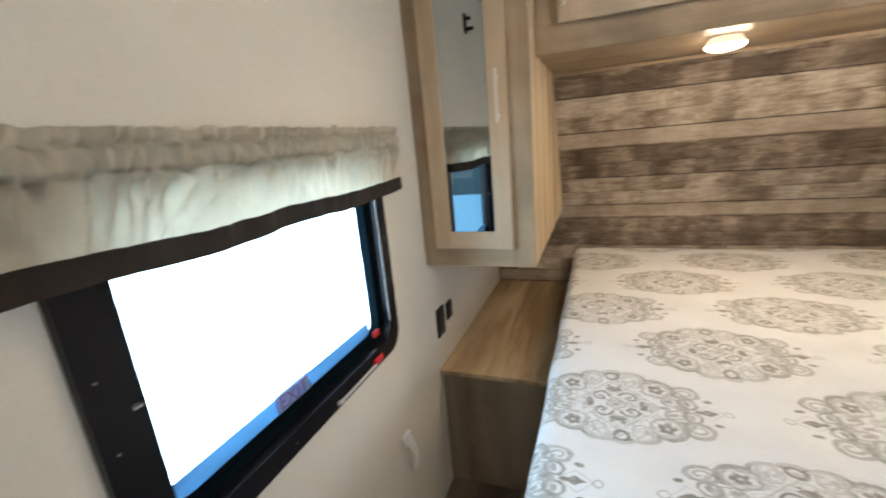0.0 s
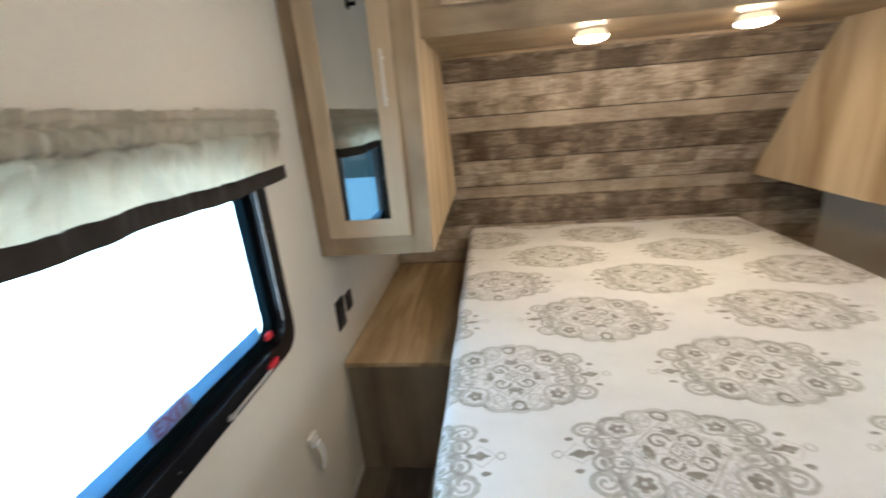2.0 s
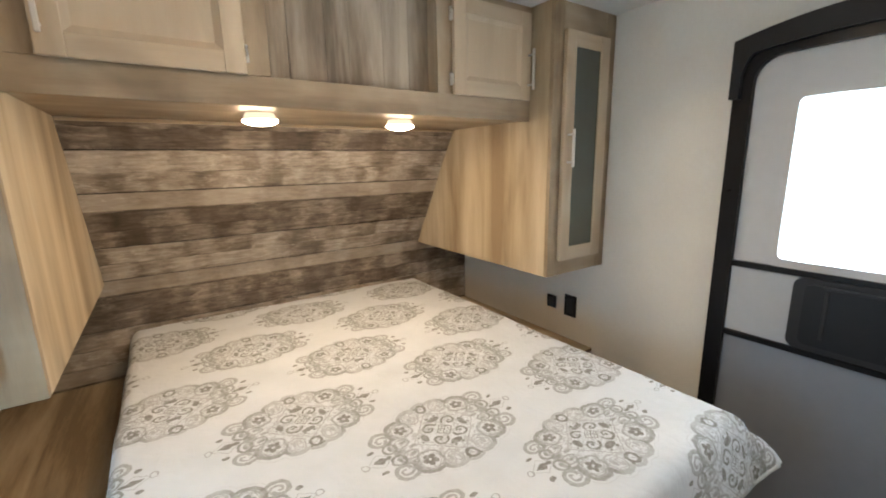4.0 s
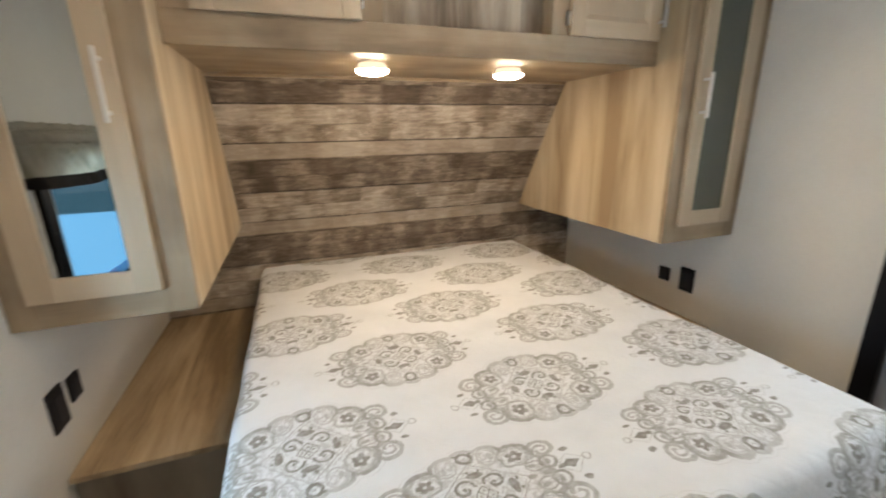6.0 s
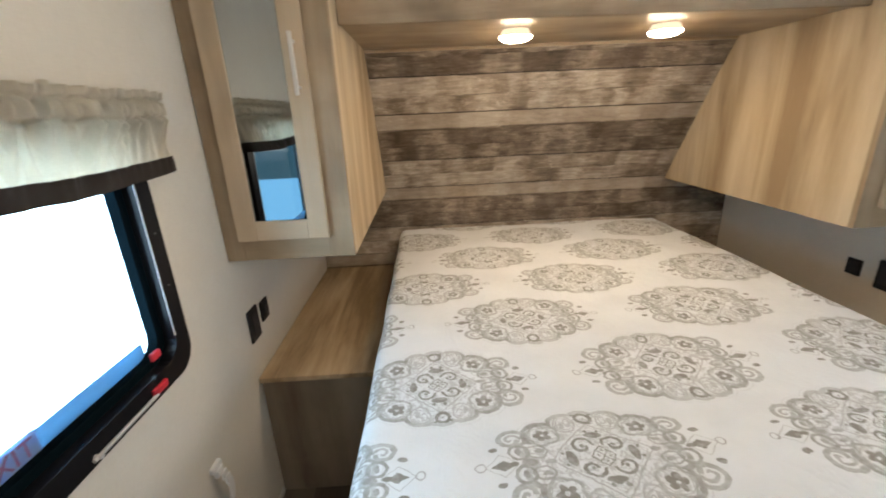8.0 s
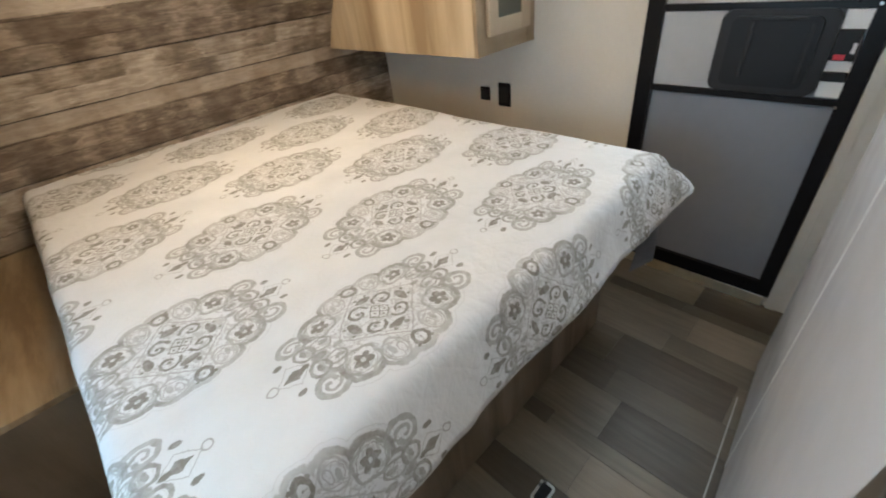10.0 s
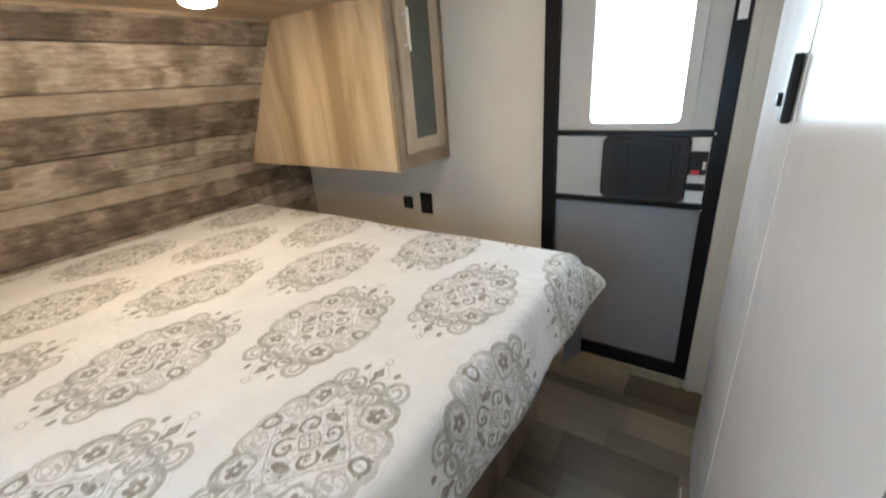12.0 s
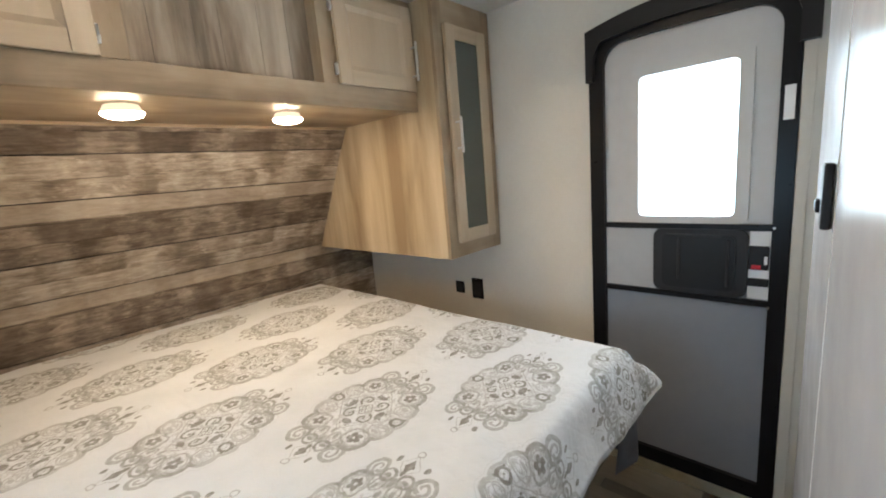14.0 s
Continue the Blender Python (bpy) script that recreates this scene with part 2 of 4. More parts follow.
def barnwood(name, tones):
    """Printed weathered boards: blocky patches, dark grain, pale scuffs."""
    g = Graph(name)
    p = g.coord.outputs["Object"]
    sep = g.node("ShaderNodeSeparateXYZ")
    g.plug(p, sep.inputs[0])
    wave = g.m("MULTIPLY_ADD", g.noise(g.scaled(p, (1.0, 1.0, 1.0)), 7.0, 3), 0.022, -0.011)
    level = g.m("MULTIPLY", g.m("ADD", g.m("SUBTRACT", sep.outputs[2], 0.5825), wave), 1 / 0.0754)
    row = g.m("FLOOR", level)
    rows_at = g.node("ShaderNodeCombineXYZ")
    g.plug(g.m("ADD", sep.outputs[0], g.m("MULTIPLY", g.noise(p, 45.0, 4), 0.06)), rows_at.inputs[0])
    g.plug(g.m("MULTIPLY", row, 1.73), rows_at.inputs[1])
    patch = g.noise(rows_at.outputs[0], 4.8, 2, 0.55, 0.0)
    patch2 = g.noise(g.scaled(rows_at.outputs[0], (1.0, 1.0, 1.0), (4.3, 2.2, 0.0)), 11.0, 2, 0.5, 0.0)
    seam = g.m("MULTIPLY", g.m("LESS_THAN", g.m("FRACT", level), 0.045), g.ramp(g.noise(g.scaled(p, (0.5, 1, 1)), 14.0, 3), (0.42, (0, 0, 0)), (0.56, (1, 1, 1))))
    grain = g.noise(g.scaled(p, (0.10, 1.0, 1.0)), 70.0, 5, 0.7, 0.4)
    mott = g.noise(g.scaled(p, (0.30, 1.0, 1.2)), 34.0, 6, 0.75, 0.5)
    scuff = g.noise(g.scaled(p, (0.28, 1.0, 1.0)), 52.0, 5, 0.75, 0.4)
    # ragged two-tone blocks, half a board high, over soft mottling
    edge = g.m("ADD", patch, g.m("MULTIPLY_ADD", mott, 0.24, -0.12))
    block = g.ramp(edge, (0.42, (0, 0, 0)), (0.57, (1, 1, 1)))
    soft = g.noise(g.scaled(p, (0.55, 1.0, 1.0)), 17.0, 4, 0.6, 0.6)
    f = g.m("ADD", g.m("MULTIPLY_ADD", block, 0.09, 0.055), g.m("ADD", g.m("MULTIPLY", patch2, 0.22), g.m("ADD", g.m("MULTIPLY", grain, 0.25), g.m("MULTIPLY", g.m("ADD", mott, soft), 0.19))))
    n = len(tones)
    col = g.ramp(f, *[(0.37 + 0.26 * i / (n - 1), t) for i, t in enumerate(tones)])
    pale = g.m("MULTIPLY", g.ramp(scuff, (0.53, (0, 0, 0)), (0.62, (1, 1, 1))), block)
    col = g.mix(g.m("MULTIPLY", pale, 0.6), col, tuple(min(0.62, c * 1.3) for c in tones[-1]))
    dent = g.ramp(scuff, (0.26, (1, 1, 1)), (0.38, (0, 0, 0)))
    col = g.mix(g.m("MULTIPLY", dent, 0.35), col, tuple(c * 0.6 for c in tones[0]))
    col = g.mix(g.m("MULTIPLY", seam, 0.7), col, tuple(c * 0.5 for c in tones[0]))
    g.bump(grain, 0.12, 0.002)
    return g.done(col, 0.6, 0.0, 0.3)


def floor_vinyl():
    g = Graph("grey_brown_vinyl_plank")
    p = g.coord.outputs["Object"]
    rnd = g.node("ShaderNodeObjectInfo").outputs["Random"]
    isl = g.node("ShaderNodeNewGeometry").outputs["Random Per Island"]
    grain = g.noise(g.scaled(p, (1.0, 0.07, 1.0)), 55.0, 5, 0.65, 0.3)
    cloud = g.noise(g.scaled(p, (1.0, 0.4, 1.0)), 9.0, 3)
    r = g.m("FRACT", g.m("ADD", rnd, isl))
    f = g.m("ADD", g.m("MULTIPLY", r, 0.42), g.m("ADD", g.m("MULTIPLY", grain, 0.33), g.m("MULTIPLY", cloud, 0.25)))
    g.bump(grain, 0.1, 0.001)
    return g.done(g.ramp(f, (0.25, (0.078, 0.062, 0.044)), (0.5, (0.155, 0.127, 0.092)), (0.75, (0.28, 0.237, 0.178))), 0.42, 0.0, 0.4)


def mirror_mat(name, tint, rough=0.01):
    g = Graph(name)
    p = g.coord.outputs["Object"]
    return g.done(tint, g.m("MULTIPLY_ADD", g.noise(p, 8.0, 2), 0.01, rough), 1.0)


def glass_mat(name, tint):
    g = Graph(name)
    mixer = g.node("ShaderNodeMixShader")
    clear = g.node("ShaderNodeBsdfTransparent")
    clear.inputs[0].default_value = (*tint, 1)
    gloss = g.node("ShaderNodeBsdfGlossy")
    gloss.inputs["Roughness"].default_value = 0.02
    edge = g.node("ShaderNodeLayerWeight")
    g.plug(g.m("MULTIPLY_ADD", g.m("POWER", edge.outputs["Facing"], 4.0), 0.30, 0.03), mixer.inputs[0])
    g.t.links.new(clear.outputs[0], mixer.inputs[1])
    g.t.links.new(gloss.outputs[0], mixer.inputs[2])
    g.t.links.new(mixer.outputs[0], g.t.nodes["Material Output"].inputs[0])
    return g.mat


def glow(name, colour, strength):
    g = Graph(name)
    g.bsdf.inputs["Emission Color"].default_value = (*colour, 1)
    g.bsdf.inputs["Emission Strength"].default_value = strength
    return g.done((0.02, 0.02, 0.02), 0.9, 0.0, 0.0)


WALL = wall_paper()
CEIL = plain("white_ceiling_panel", (0.66, 0.66, 0.64), 0.6, vary=0.05)
GREY_T = [(0.205, 0.143, 0.086), (0.285, 0.208, 0.131), (0.355, 0.268, 0.176), (0.42, 0.328, 0.226)]
HONEY_T = [(0.27, 0.19, 0.11), (0.385, 0.292, 0.182), (0.475, 0.372, 0.245), (0.56, 0.46, 0.32)]
PALE_T = [(0.42, 0.32, 0.215), (0.485, 0.377, 0.26), (0.54, 0.43, 0.305)]
WOOD_V = wood("greyed_oak_laminate_upright", GREY_T, 2, band=5.0, fine_share=0.16, spread=0.13, blotch=0.35)
# bedside cabinet fronts, in darker tones than the wardrobe oak
WOOD_N = wood("darker_oak_laminate", [(0.115, 0.085, 0.058), (0.165, 0.128, 0.091), (0.21, 0.17, 0.125), (0.255, 0.21, 0.16)], 2, band=4.0, fine_share=0.12, spread=0.12, blotch=0.2)
WOOD_H = wood("greyed_oak_laminate_level", GREY_T, 0, band=5.0, fine_share=0.18, spread=0.13, blotch=0.35)
WOOD_Y = wood("greyed_oak_laminate_depth", [(0.22, 0.15, 0.085), (0.34, 0.245, 0.145), (0.42, 0.315, 0.195), (0.48, 0.37, 0.24)], 1, band=6)
HONEY = wood("honey_oak_laminate", HONEY_T, 2, band=4.0, fine_share=0.06, spread=0.14)
PALE_V = wood("pale_beige_door_upright", PALE_T, 2, rough=0.33, band=5.0, bump=0.03, fine_share=0.12, spread=0.17)
PALE_H = wood("pale_beige_door_level", PALE_T, 0, band=5.0, bump=0.03, fine_share=0.12, spread=0.17)
BASE_W = wood("brown_oak_bed_base", [(0.13, 0.095, 0.065), (0.20, 0.155, 0.11), (0.27, 0.21, 0.155)], 2)
SHELF_B = wood("rustic_grey_boards", [(0.16, 0.122, 0.085), (0.265, 0.21, 0.152), (0.365, 0.30, 0.226), (0.455, 0.385, 0.30)], 2, band=7.0, fine_share=0.12, spread=0.12)
vary_by_object(SHELF_B, 0.45)
BARN_DARK = barnwood("weathered_board_dark", [(0.048, 0.034, 0.024), (0.098, 0.072, 0.051), (0.168, 0.13, 0.098), (0.30, 0.247, 0.195)])
BARN_MID = barnwood("weathered_board_mottled", [(0.095, 0.07, 0.05), (0.19, 0.149, 0.112), (0.325, 0.27, 0.213), (0.48, 0.415, 0.345)])
BARN_PALE = barnwood("weathered_board_pale", [(0.20, 0.155, 0.117), (0.285, 0.23, 0.178), (0.36, 0.30, 0.238), (0.43, 0.37, 0.302)])
BINDING = plain("off_white_binding", (0.55, 0.545, 0.53), 0.85, vary=0.12, scale=60, bump=0.3)
SEAM = plain("dark_board_seam", (0.012, 0.009, 0.007), 0.9)
QUILT = quilt_print()
VINYL = floor_vinyl()
GROUT = plain("dark_vinyl_seam", (0.06, 0.05, 0.04), 0.7)
MIRROR = mirror_mat("silvered_mirror", (0.44, 0.465, 0.475))
SMOKED = mirror_mat("smoky_grey_mirror", (0.17, 0.19, 0.18), 0.06)
BLACK = plain("black_coated_aluminium", (0.008, 0.008, 0.010), 0.30, vary=0.1, spec=0.19)
BLACK_P = plain("black_plastic", (0.010, 0.010, 0.012), 0.45, vary=0.25, spec=0.3)
CHAR = plain("charcoal_moulded_plastic", (0.022, 0.022, 0.025), 0.5, vary=0.15, spec=0.3)
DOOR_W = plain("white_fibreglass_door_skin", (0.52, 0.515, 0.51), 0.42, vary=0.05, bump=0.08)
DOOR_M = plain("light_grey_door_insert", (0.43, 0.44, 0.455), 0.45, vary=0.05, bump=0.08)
# lower door panel, toned darker and bluer than the upper skin
DOOR_G = plain("lower_door_skin", (0.235, 0.25, 0.285), 0.45, vary=0.05, bump=0.08)
WHITE_P = plain("white_plastic", (0.74, 0.75, 0.76), 0.35, vary=0.04)
PANEL = plain("glossy_white_panel", (0.66, 0.665, 0.68), 0.20, vary=0.03, scale=9.0, bump=0.02)
CREAM = plain("cream_wall_trim", (0.56, 0.535, 0.49), 0.5, vary=0.05)
CHROME = plain("brushed_nickel", (0.72, 0.71, 0.69), 0.28, 1.0, vary=0.08)
LGREY = plain("light_grey_plastic", (0.55, 0.56, 0.57), 0.4)
SATIN = plain("satin_nickel", (0.62, 0.59, 0.55), 0.35, 0.35, vary=0.06)
STEEL = plain("dull_steel", (0.30, 0.30, 0.30), 0.4, 1.0)
ALU = plain("warm_aluminium_sill", (0.86, 0.78, 0.62), 0.3, 1.0, vary=0.15)
TRIM_BR = plain("dark_brown_fabric_band", (0.048, 0.037, 0.031), 0.85, vary=0.2, scale=120, bump=0.3)


def linen():
    g = Graph("natural_linen_weave")
    p = g.coord.outputs["Object"]
    folds = g.noise(g.scaled(p, (0.4, 1.0, 0.42)), 26.0, 2, 0.5, 0.9)
    slub = g.noise(g.scaled(p, (1.0, 0.12, 1.0)), 420.0, 2)
    weave = g.noise(p, 900.0, 2)
    g.bump(g.m("ADD", g.m("MULTIPLY", folds, 0.45), g.m("MULTIPLY", g.m("ADD", slub, weave), 0.012)), 0.8, 0.02)
    f = g.m("ADD", g.m("MULTIPLY", slub, 0.3), g.m("MULTIPLY", g.noise(p, 12.0, 3), 0.7))
    return g.done(g.ramp(f, (0.35, (0.64, 0.59, 0.495)), (0.65, (0.73, 0.68, 0.58))), 0.85, 0.0, 0.2)


LINEN = linen()
MATT = plain("grey_mattress_ticking", (0.20, 0.205, 0.225), 0.85, vary=0.12, scale=140, bump=0.3)
RED = plain("red_plastic", (0.62, 0.03, 0.05), 0.4)
RED_INK = plain("red_print", (0.32, 0.16, 0.26), 0.6)


def film_mat(name, colour):
    """Thin film that daylight shines through."""
    g = Graph(name)
    p = g.coord.outputs["Object"]
    thin = g.node("ShaderNodeBsdfTranslucent")
    shade = g.ramp(g.noise(g.scaled(p, (1.0, 0.25, 1.0)), 22.0, 3), (0.35, tuple(c * 0.75 for c in colour)), (0.65, tuple(c * 1.2 for c in colour)))
    g.plug(shade, thin.inputs[0])
    both = g.node("ShaderNodeAddShader")
    g.done(tuple(c * 0.8 for c in colour), 0.3, 0.0, 0.3)
    g.t.links.new(thin.outputs[0], both.inputs[0])
    g.t.links.new(g.bsdf.outputs[0], both.inputs[1])
    g.t.links.new(both.outputs[0], g.t.nodes["Material Output"].inputs[0])
    return g.mat


# blue of the shaded ground outside, painted as a strip on the glass
GROUND_SHADE = film_mat("blue_ground_shade", (0.095, 0.18, 0.25))
TEAL = plain("blue_grey_window_track", (0.004, 0.009, 0.012), 0.6, vary=0.2, spec=0.0)
GLASS = glass_mat("tinted_window_glass", (0.80, 0.90, 0.95))
LED = glow("warm_led_lens", (1.0, 0.775, 0.52), 120.0)
LED_SIDE = glow("frosted_led_housing", (1.0, 0.78, 0.52), 1.1)
LED_C = glow("ceiling_led_lens", (1.0, 0.79, 0.56), 78.0)
GROUND = plain("pale_concrete_lot", (0.42, 0.41, 0.39), 0.9, vary=0.12, scale=3.0)
DARKW = plain("dark_slate_appliance_front", (0.02, 0.022, 0.027), 0.3, vary=0.2)
DKRED = plain("dark_cherry_edge", (0.05, 0.02, 0.018), 0.5, vary=0.2)
NAVY = plain("dark_navy_paint", (0.012, 0.012, 0.028), 0.5, vary=0.2)
BROWN_D = plain("dark_brown_jamb", (0.085, 0.072, 0.054), 0.5, vary=0.2)
BROWN = wood("brown_oak_jamb", [(0.12, 0.09, 0.065), (0.17, 0.13, 0.095), (0.21, 0.165, 0.125)], 2)


# ---------------------------------------------------------------- mesh helpers
def box(bm, x0, x1, y0, y1, z0, z1, bevel=0.0):
    """A box with worn edges, added to bm."""
    r = bmesh.ops.create_cube(bm, size=1.0)
    vs = r["verts"]
    for v in vs:
        v.co = Vector((x0 + (v.co.x + 0.5) * (x1 - x0), y0 + (v.co.y + 0.5) * (y1 - y0), z0 + (v.co.z + 0.5) * (z1 - z0)))
    if bevel > 0:
        es = list({e for v in vs for e in v.link_edges})
        bmesh.ops.bevel(bm, geom=es, offset=bevel, segments=2, profile=0.5, affect="EDGES")
    return bm


def boxes(*specs, bevel=0.0):
    bm = bmesh.new()
    for s in specs:
        box(bm, *s, bevel=bevel)
    return bm


def tube(bm, a, b, r, sides=14, r2=None):
    a, b = Vector(a), Vector(b)
    m = Matrix.Translation((a + b) / 2) @ (b - a).to_track_quat("Z", "Y").to_matrix().to_4x4()
    bmesh.ops.create_cone(bm, cap_ends=True, segments=sides, radius1=r, radius2=r if r2 is None else r2, depth=(b - a).length, matrix=m)
    return bm


def prism(points, axis, lo, hi, bevel=0.0):
    """A flat outline (list of 2D points) drawn out along an axis: 0 uses (y, z), 1 uses (x, z), 2 uses (x, y)."""
    bm = bmesh.new()

    def put(p, d):
        return {0: (d, p[0], p[1]), 1: (p[0], d, p[1]), 2: (p[0], p[1], d)}[axis]

    a = [bm.verts.new(put(p, lo)) for p in points]
    b = [bm.verts.new(put(p, hi)) for p in points]
    n = len(points)
    bm.faces.new(a), bm.faces.new(b[::-1])
    for i in range(n):
        bm.faces.new((a[i], b[i], b[(i + 1) % n], a[(i + 1) % n]))
    bmesh.ops.recalc_face_normals(bm, faces=bm.faces)
    if bevel:
        bmesh.ops.bevel(bm, geom=list(bm.edges), offset=bevel, segments=2, profile=0.5, affect="EDGES")
    return bm


def ring_prism(outer, inner, axis, lo, hi):
    """A frame between two outlines with the same number of points, drawn out along an axis."""
    bm = bmesh.new()

    def put(p, d):
        return {0: (d, p[0], p[1]), 1: (p[0], d, p[1]), 2: (p[0], p[1], d)}[axis]

    n = len(outer)
    rings = [[bm.verts.new(put(p, d)) for p in ps] for ps, d in ((outer, lo), (outer, hi), (inner, hi), (inner, lo))]
    for k in range(4):
        r, s = rings[k], rings[(k + 1) % 4]
        for i in range(n):
            bm.faces.new((r[i], r[(i + 1) % n], s[(i + 1) % n], s[i]))
    bmesh.ops.recalc_face_normals(bm, faces=bm.faces)
    return bm


def round_rect(a0, a1, b0, b1, r, steps=6):
    pts = []
    for ca, cb, start in ((a1 - r, b1 - r, 0), (a0 + r, b1 - r, 90), (a0 + r, b0 + r, 180), (a1 - r, b0 + r, 270)):
        for i in range(steps + 1):
            t = radians(start + 90 * i / steps)
            pts.append((ca + r * math.cos(t), cb + r * math.sin(t)))
    return pts


def finish(bm, name, material, smooth=False):
    me = bpy.data.meshes.new(name)
    bm.to_mesh(me)
    bm.free()
    for m in (material if isinstance(material, (list, tuple)) else [material]):
        me.materials.append(m)
    if smooth:
        me.polygons.foreach_set("use_smooth", [True] * len(me.polygons))
    return me


def thing(name, loc, label, category, group="", kind=""):
    ob = new(name)
    ob.empty_display_size = 0.05
    ob.location = loc
    return tagged(ob, label, category, group, kind)


ORIGIN = {}


def part(name, bm, material, parent, label="", smooth=False):
    """Links bm, given in world coordinates, as one mesh under a thing or a part."""
    base = Vector(parent.location) + ORIGIN.get(parent.name, Vector((0, 0, 0)))
    bm.transform(Matrix.Translation(-base))
    ob = new(name, finish(bm, name, material, smooth))
    ob.parent = parent
    ORIGIN[ob.name] = base
    if label:
        tagged(ob, label)
    return ob


def structure(name, bm, material, label, category, smooth=False):
    ob = new(name, finish(bm, name, material, smooth))
    return tagged(ob, label, category, kind="structure")


# ---------------------------------------------------------------- structure
W, TOP, FRONT = 2.30, 2.015, 3.08
HALL = -1.7
structure("floor", boxes((-0.05, W + 0.05, HALL, FRONT + 0.1, -0.06, -0.003)), GROUT, "dark seams under grey-brown vinyl plank floor", "floor")
structure("ceiling", boxes((-0.05, W + 0.05, HALL, FRONT + 0.1, TOP, TOP + 0.06)), CEIL, "plain white panelled trailer ceiling", "ceiling")

# window wall with its opening
WY0, WY1, WZ0, WZ1 = 0.985, 1.685, 0.825, 1.33
structure("wall_west", boxes((-0.05, 0, HALL, WY0, 0, TOP), (-0.05, 0, WY1, FRONT + 0.1, 0, TOP), (-0.05, 0, WY0, WY1, 0, WZ0), (-0.05, 0, WY0, WY1, WZ1, TOP)),
          WALL, "warm greige wall panel round the window", "wall")
# door wall with its opening
DY0, DY1, DZ0, DZ1 = 0.893, 1.505, 0.03, 1.775
structure("wall_east", boxes((W, W + 0.05, HALL, DY0, 0, TOP), (W, W + 0.05, DY1, FRONT + 0.1, 0, TOP), (W, W + 0.05, DY0, DY1, DZ1, TOP), (W, W + 0.05, DY0, DY1, 0, DZ0)),
          WALL, "warm greige wall panel round the entry door", "wall")
# never in view: closes the hall, its opening lets light in
structure("wall_south", boxes((-0.05, 0.5, HALL - 0.05, HALL, 0, TOP), (1.9, W + 0.05, HALL - 0.05, HALL, 0, TOP), (0.5, 1.9, HALL - 0.05, HALL, 0, 0.9), (0.5, 1.9, HALL - 0.05, HALL, 1.8, TOP)),
          WALL, "unseen greige wall added to close the hall, open for light", "wall")


def wall_y(z):
    """The curved front wall: how far forward it stands at a height."""
    if z < 0.9:
        return FRONT - 0.02
    pts = ((0.9, 3.06), (0.946, 3.045), (1.055, 2.984), (1.173, 2.908), (1.30, 2.832), (1.447, 2.742), (1.575, 2.655), (2.02, 2.30))
    for (z0, y0), (z1, y1) in zip(pts, pts[1:]):
        if z <= z1:
            return y0 + (y1 - y0) * (z - z0) / (z1 - z0)
    return 2.30


def wall_strip(z0, z1, thick, x0=0.0, x1=W, gap=0.0, step=0.025):
    """A strip of the curved wall between two heights, with thickness behind it."""
    n = max(2, int((z1 - z0) / step) + 1)
    zs = [z0 + gap + (z1 - z0 - 2 * gap) * i / (n - 1) for i in range(n)]
    pts = [(wall_y(z), z) for z in zs] + [(wall_y(z) + thick, z) for z in reversed(zs)]
    return prism(pts, 0, x0, x1)


front = wall_strip(0.0, TOP, 0.05)
front.transform(Matrix.Translation((0, 0.010, 0)))
wall_north = structure("wall_north", front, SEAM, "curved front wall clad in weathered boards", "wall")

structure("baseboard", boxes((0.0, 0.007, 0.85, 2.03, 0.0, 0.022), bevel=0.002), CREAM, "thin pale edging along the window wall floor", "baseboard")

# window ------------------------------------------------------------------
win = thing("window_1", (0, 1.33, 0.8), "black-framed emergency exit window with tinted glass", "window", kind="structure")
part("window_frame", ring_prism(round_rect(0.957, 1.714, 0.79, 1.36, 0.06), round_rect(1.005, 1.668, 0.838, 1.315, 0.05), 0, -0.052, 0.014), BLACK, win, "black coated frame with rounded corners")
part("window_track", ring_prism(round_rect(1.004, 1.669, 0.837, 1.316, 0.05), round_rect(1.028, 1.646, 0.857, 1.30, 0.045), 0, -0.034, -0.012), TEAL, win, "blue-grey inner track")
pane = part("pane", prism(round_rect(1.006, 1.667, 0.839, 1.314, 0.048), 0, -0.040, -0.036), GLASS, win, "lightly tinted glass pane")
pane.visible_shadow = False
part("seal", boxes((0.0142, 0.0152, 1.6655, 1.668, 0.885, 1.27)), WHITE_P, win, "thin pale seal line")
part("sash_bar", boxes((-0.034, -0.006, 1.010, 1.034, 0.845, 1.31), bevel=0.003), BLACK, win, "black upright sash bar")
# stands in for shaded ground seen through the lower glass
part("film_strip", boxes((-0.0345, -0.0325, 1.034, 1.625, 0.853, 0.893)), GROUND_SHADE, win, "blue strip standing in for shaded ground outside the lower glass")
part("latch", boxes((-0.008, 0.0045, 1.009, 1.023, 1.056, 1.060), bevel=0.0015), CHROME, win, "small bright latch")
lever = part("lever", tube(bmesh.new(), (0.020, 1.385, 0.806), (0.020, 1.56, 0.806), 0.0038), LGREY, win, "slim light grey release lever")
part("knob", tube(bmesh.new(), (0.012, 1.395, 0.806), (0.027, 1.395, 0.806), 0.0042), LGREY, lever)
part("release_tab", boxes((0.013, 0.022, 1.552, 1.598, 0.803, 0.820), bevel=0.003), RED, win, "red emergency release tab")
part("release_tab", boxes((-0.012, -0.003, 1.606, 1.634, 0.855, 0.873), bevel=0.003), RED, win, "red emergency release tab")
for i, (y, z) in enumerate(((0.975, 1.12), (0.975, 1.02), (0.975, 0.92), (1.1, 0.812), (1.25, 0.812), (1.69, 1.0), (1.692, 1.12))):
    part("screw", tube(bmesh.new(), (0.012, y, z), (0.0152, y, z), 0.0018, 8), STEEL, win)


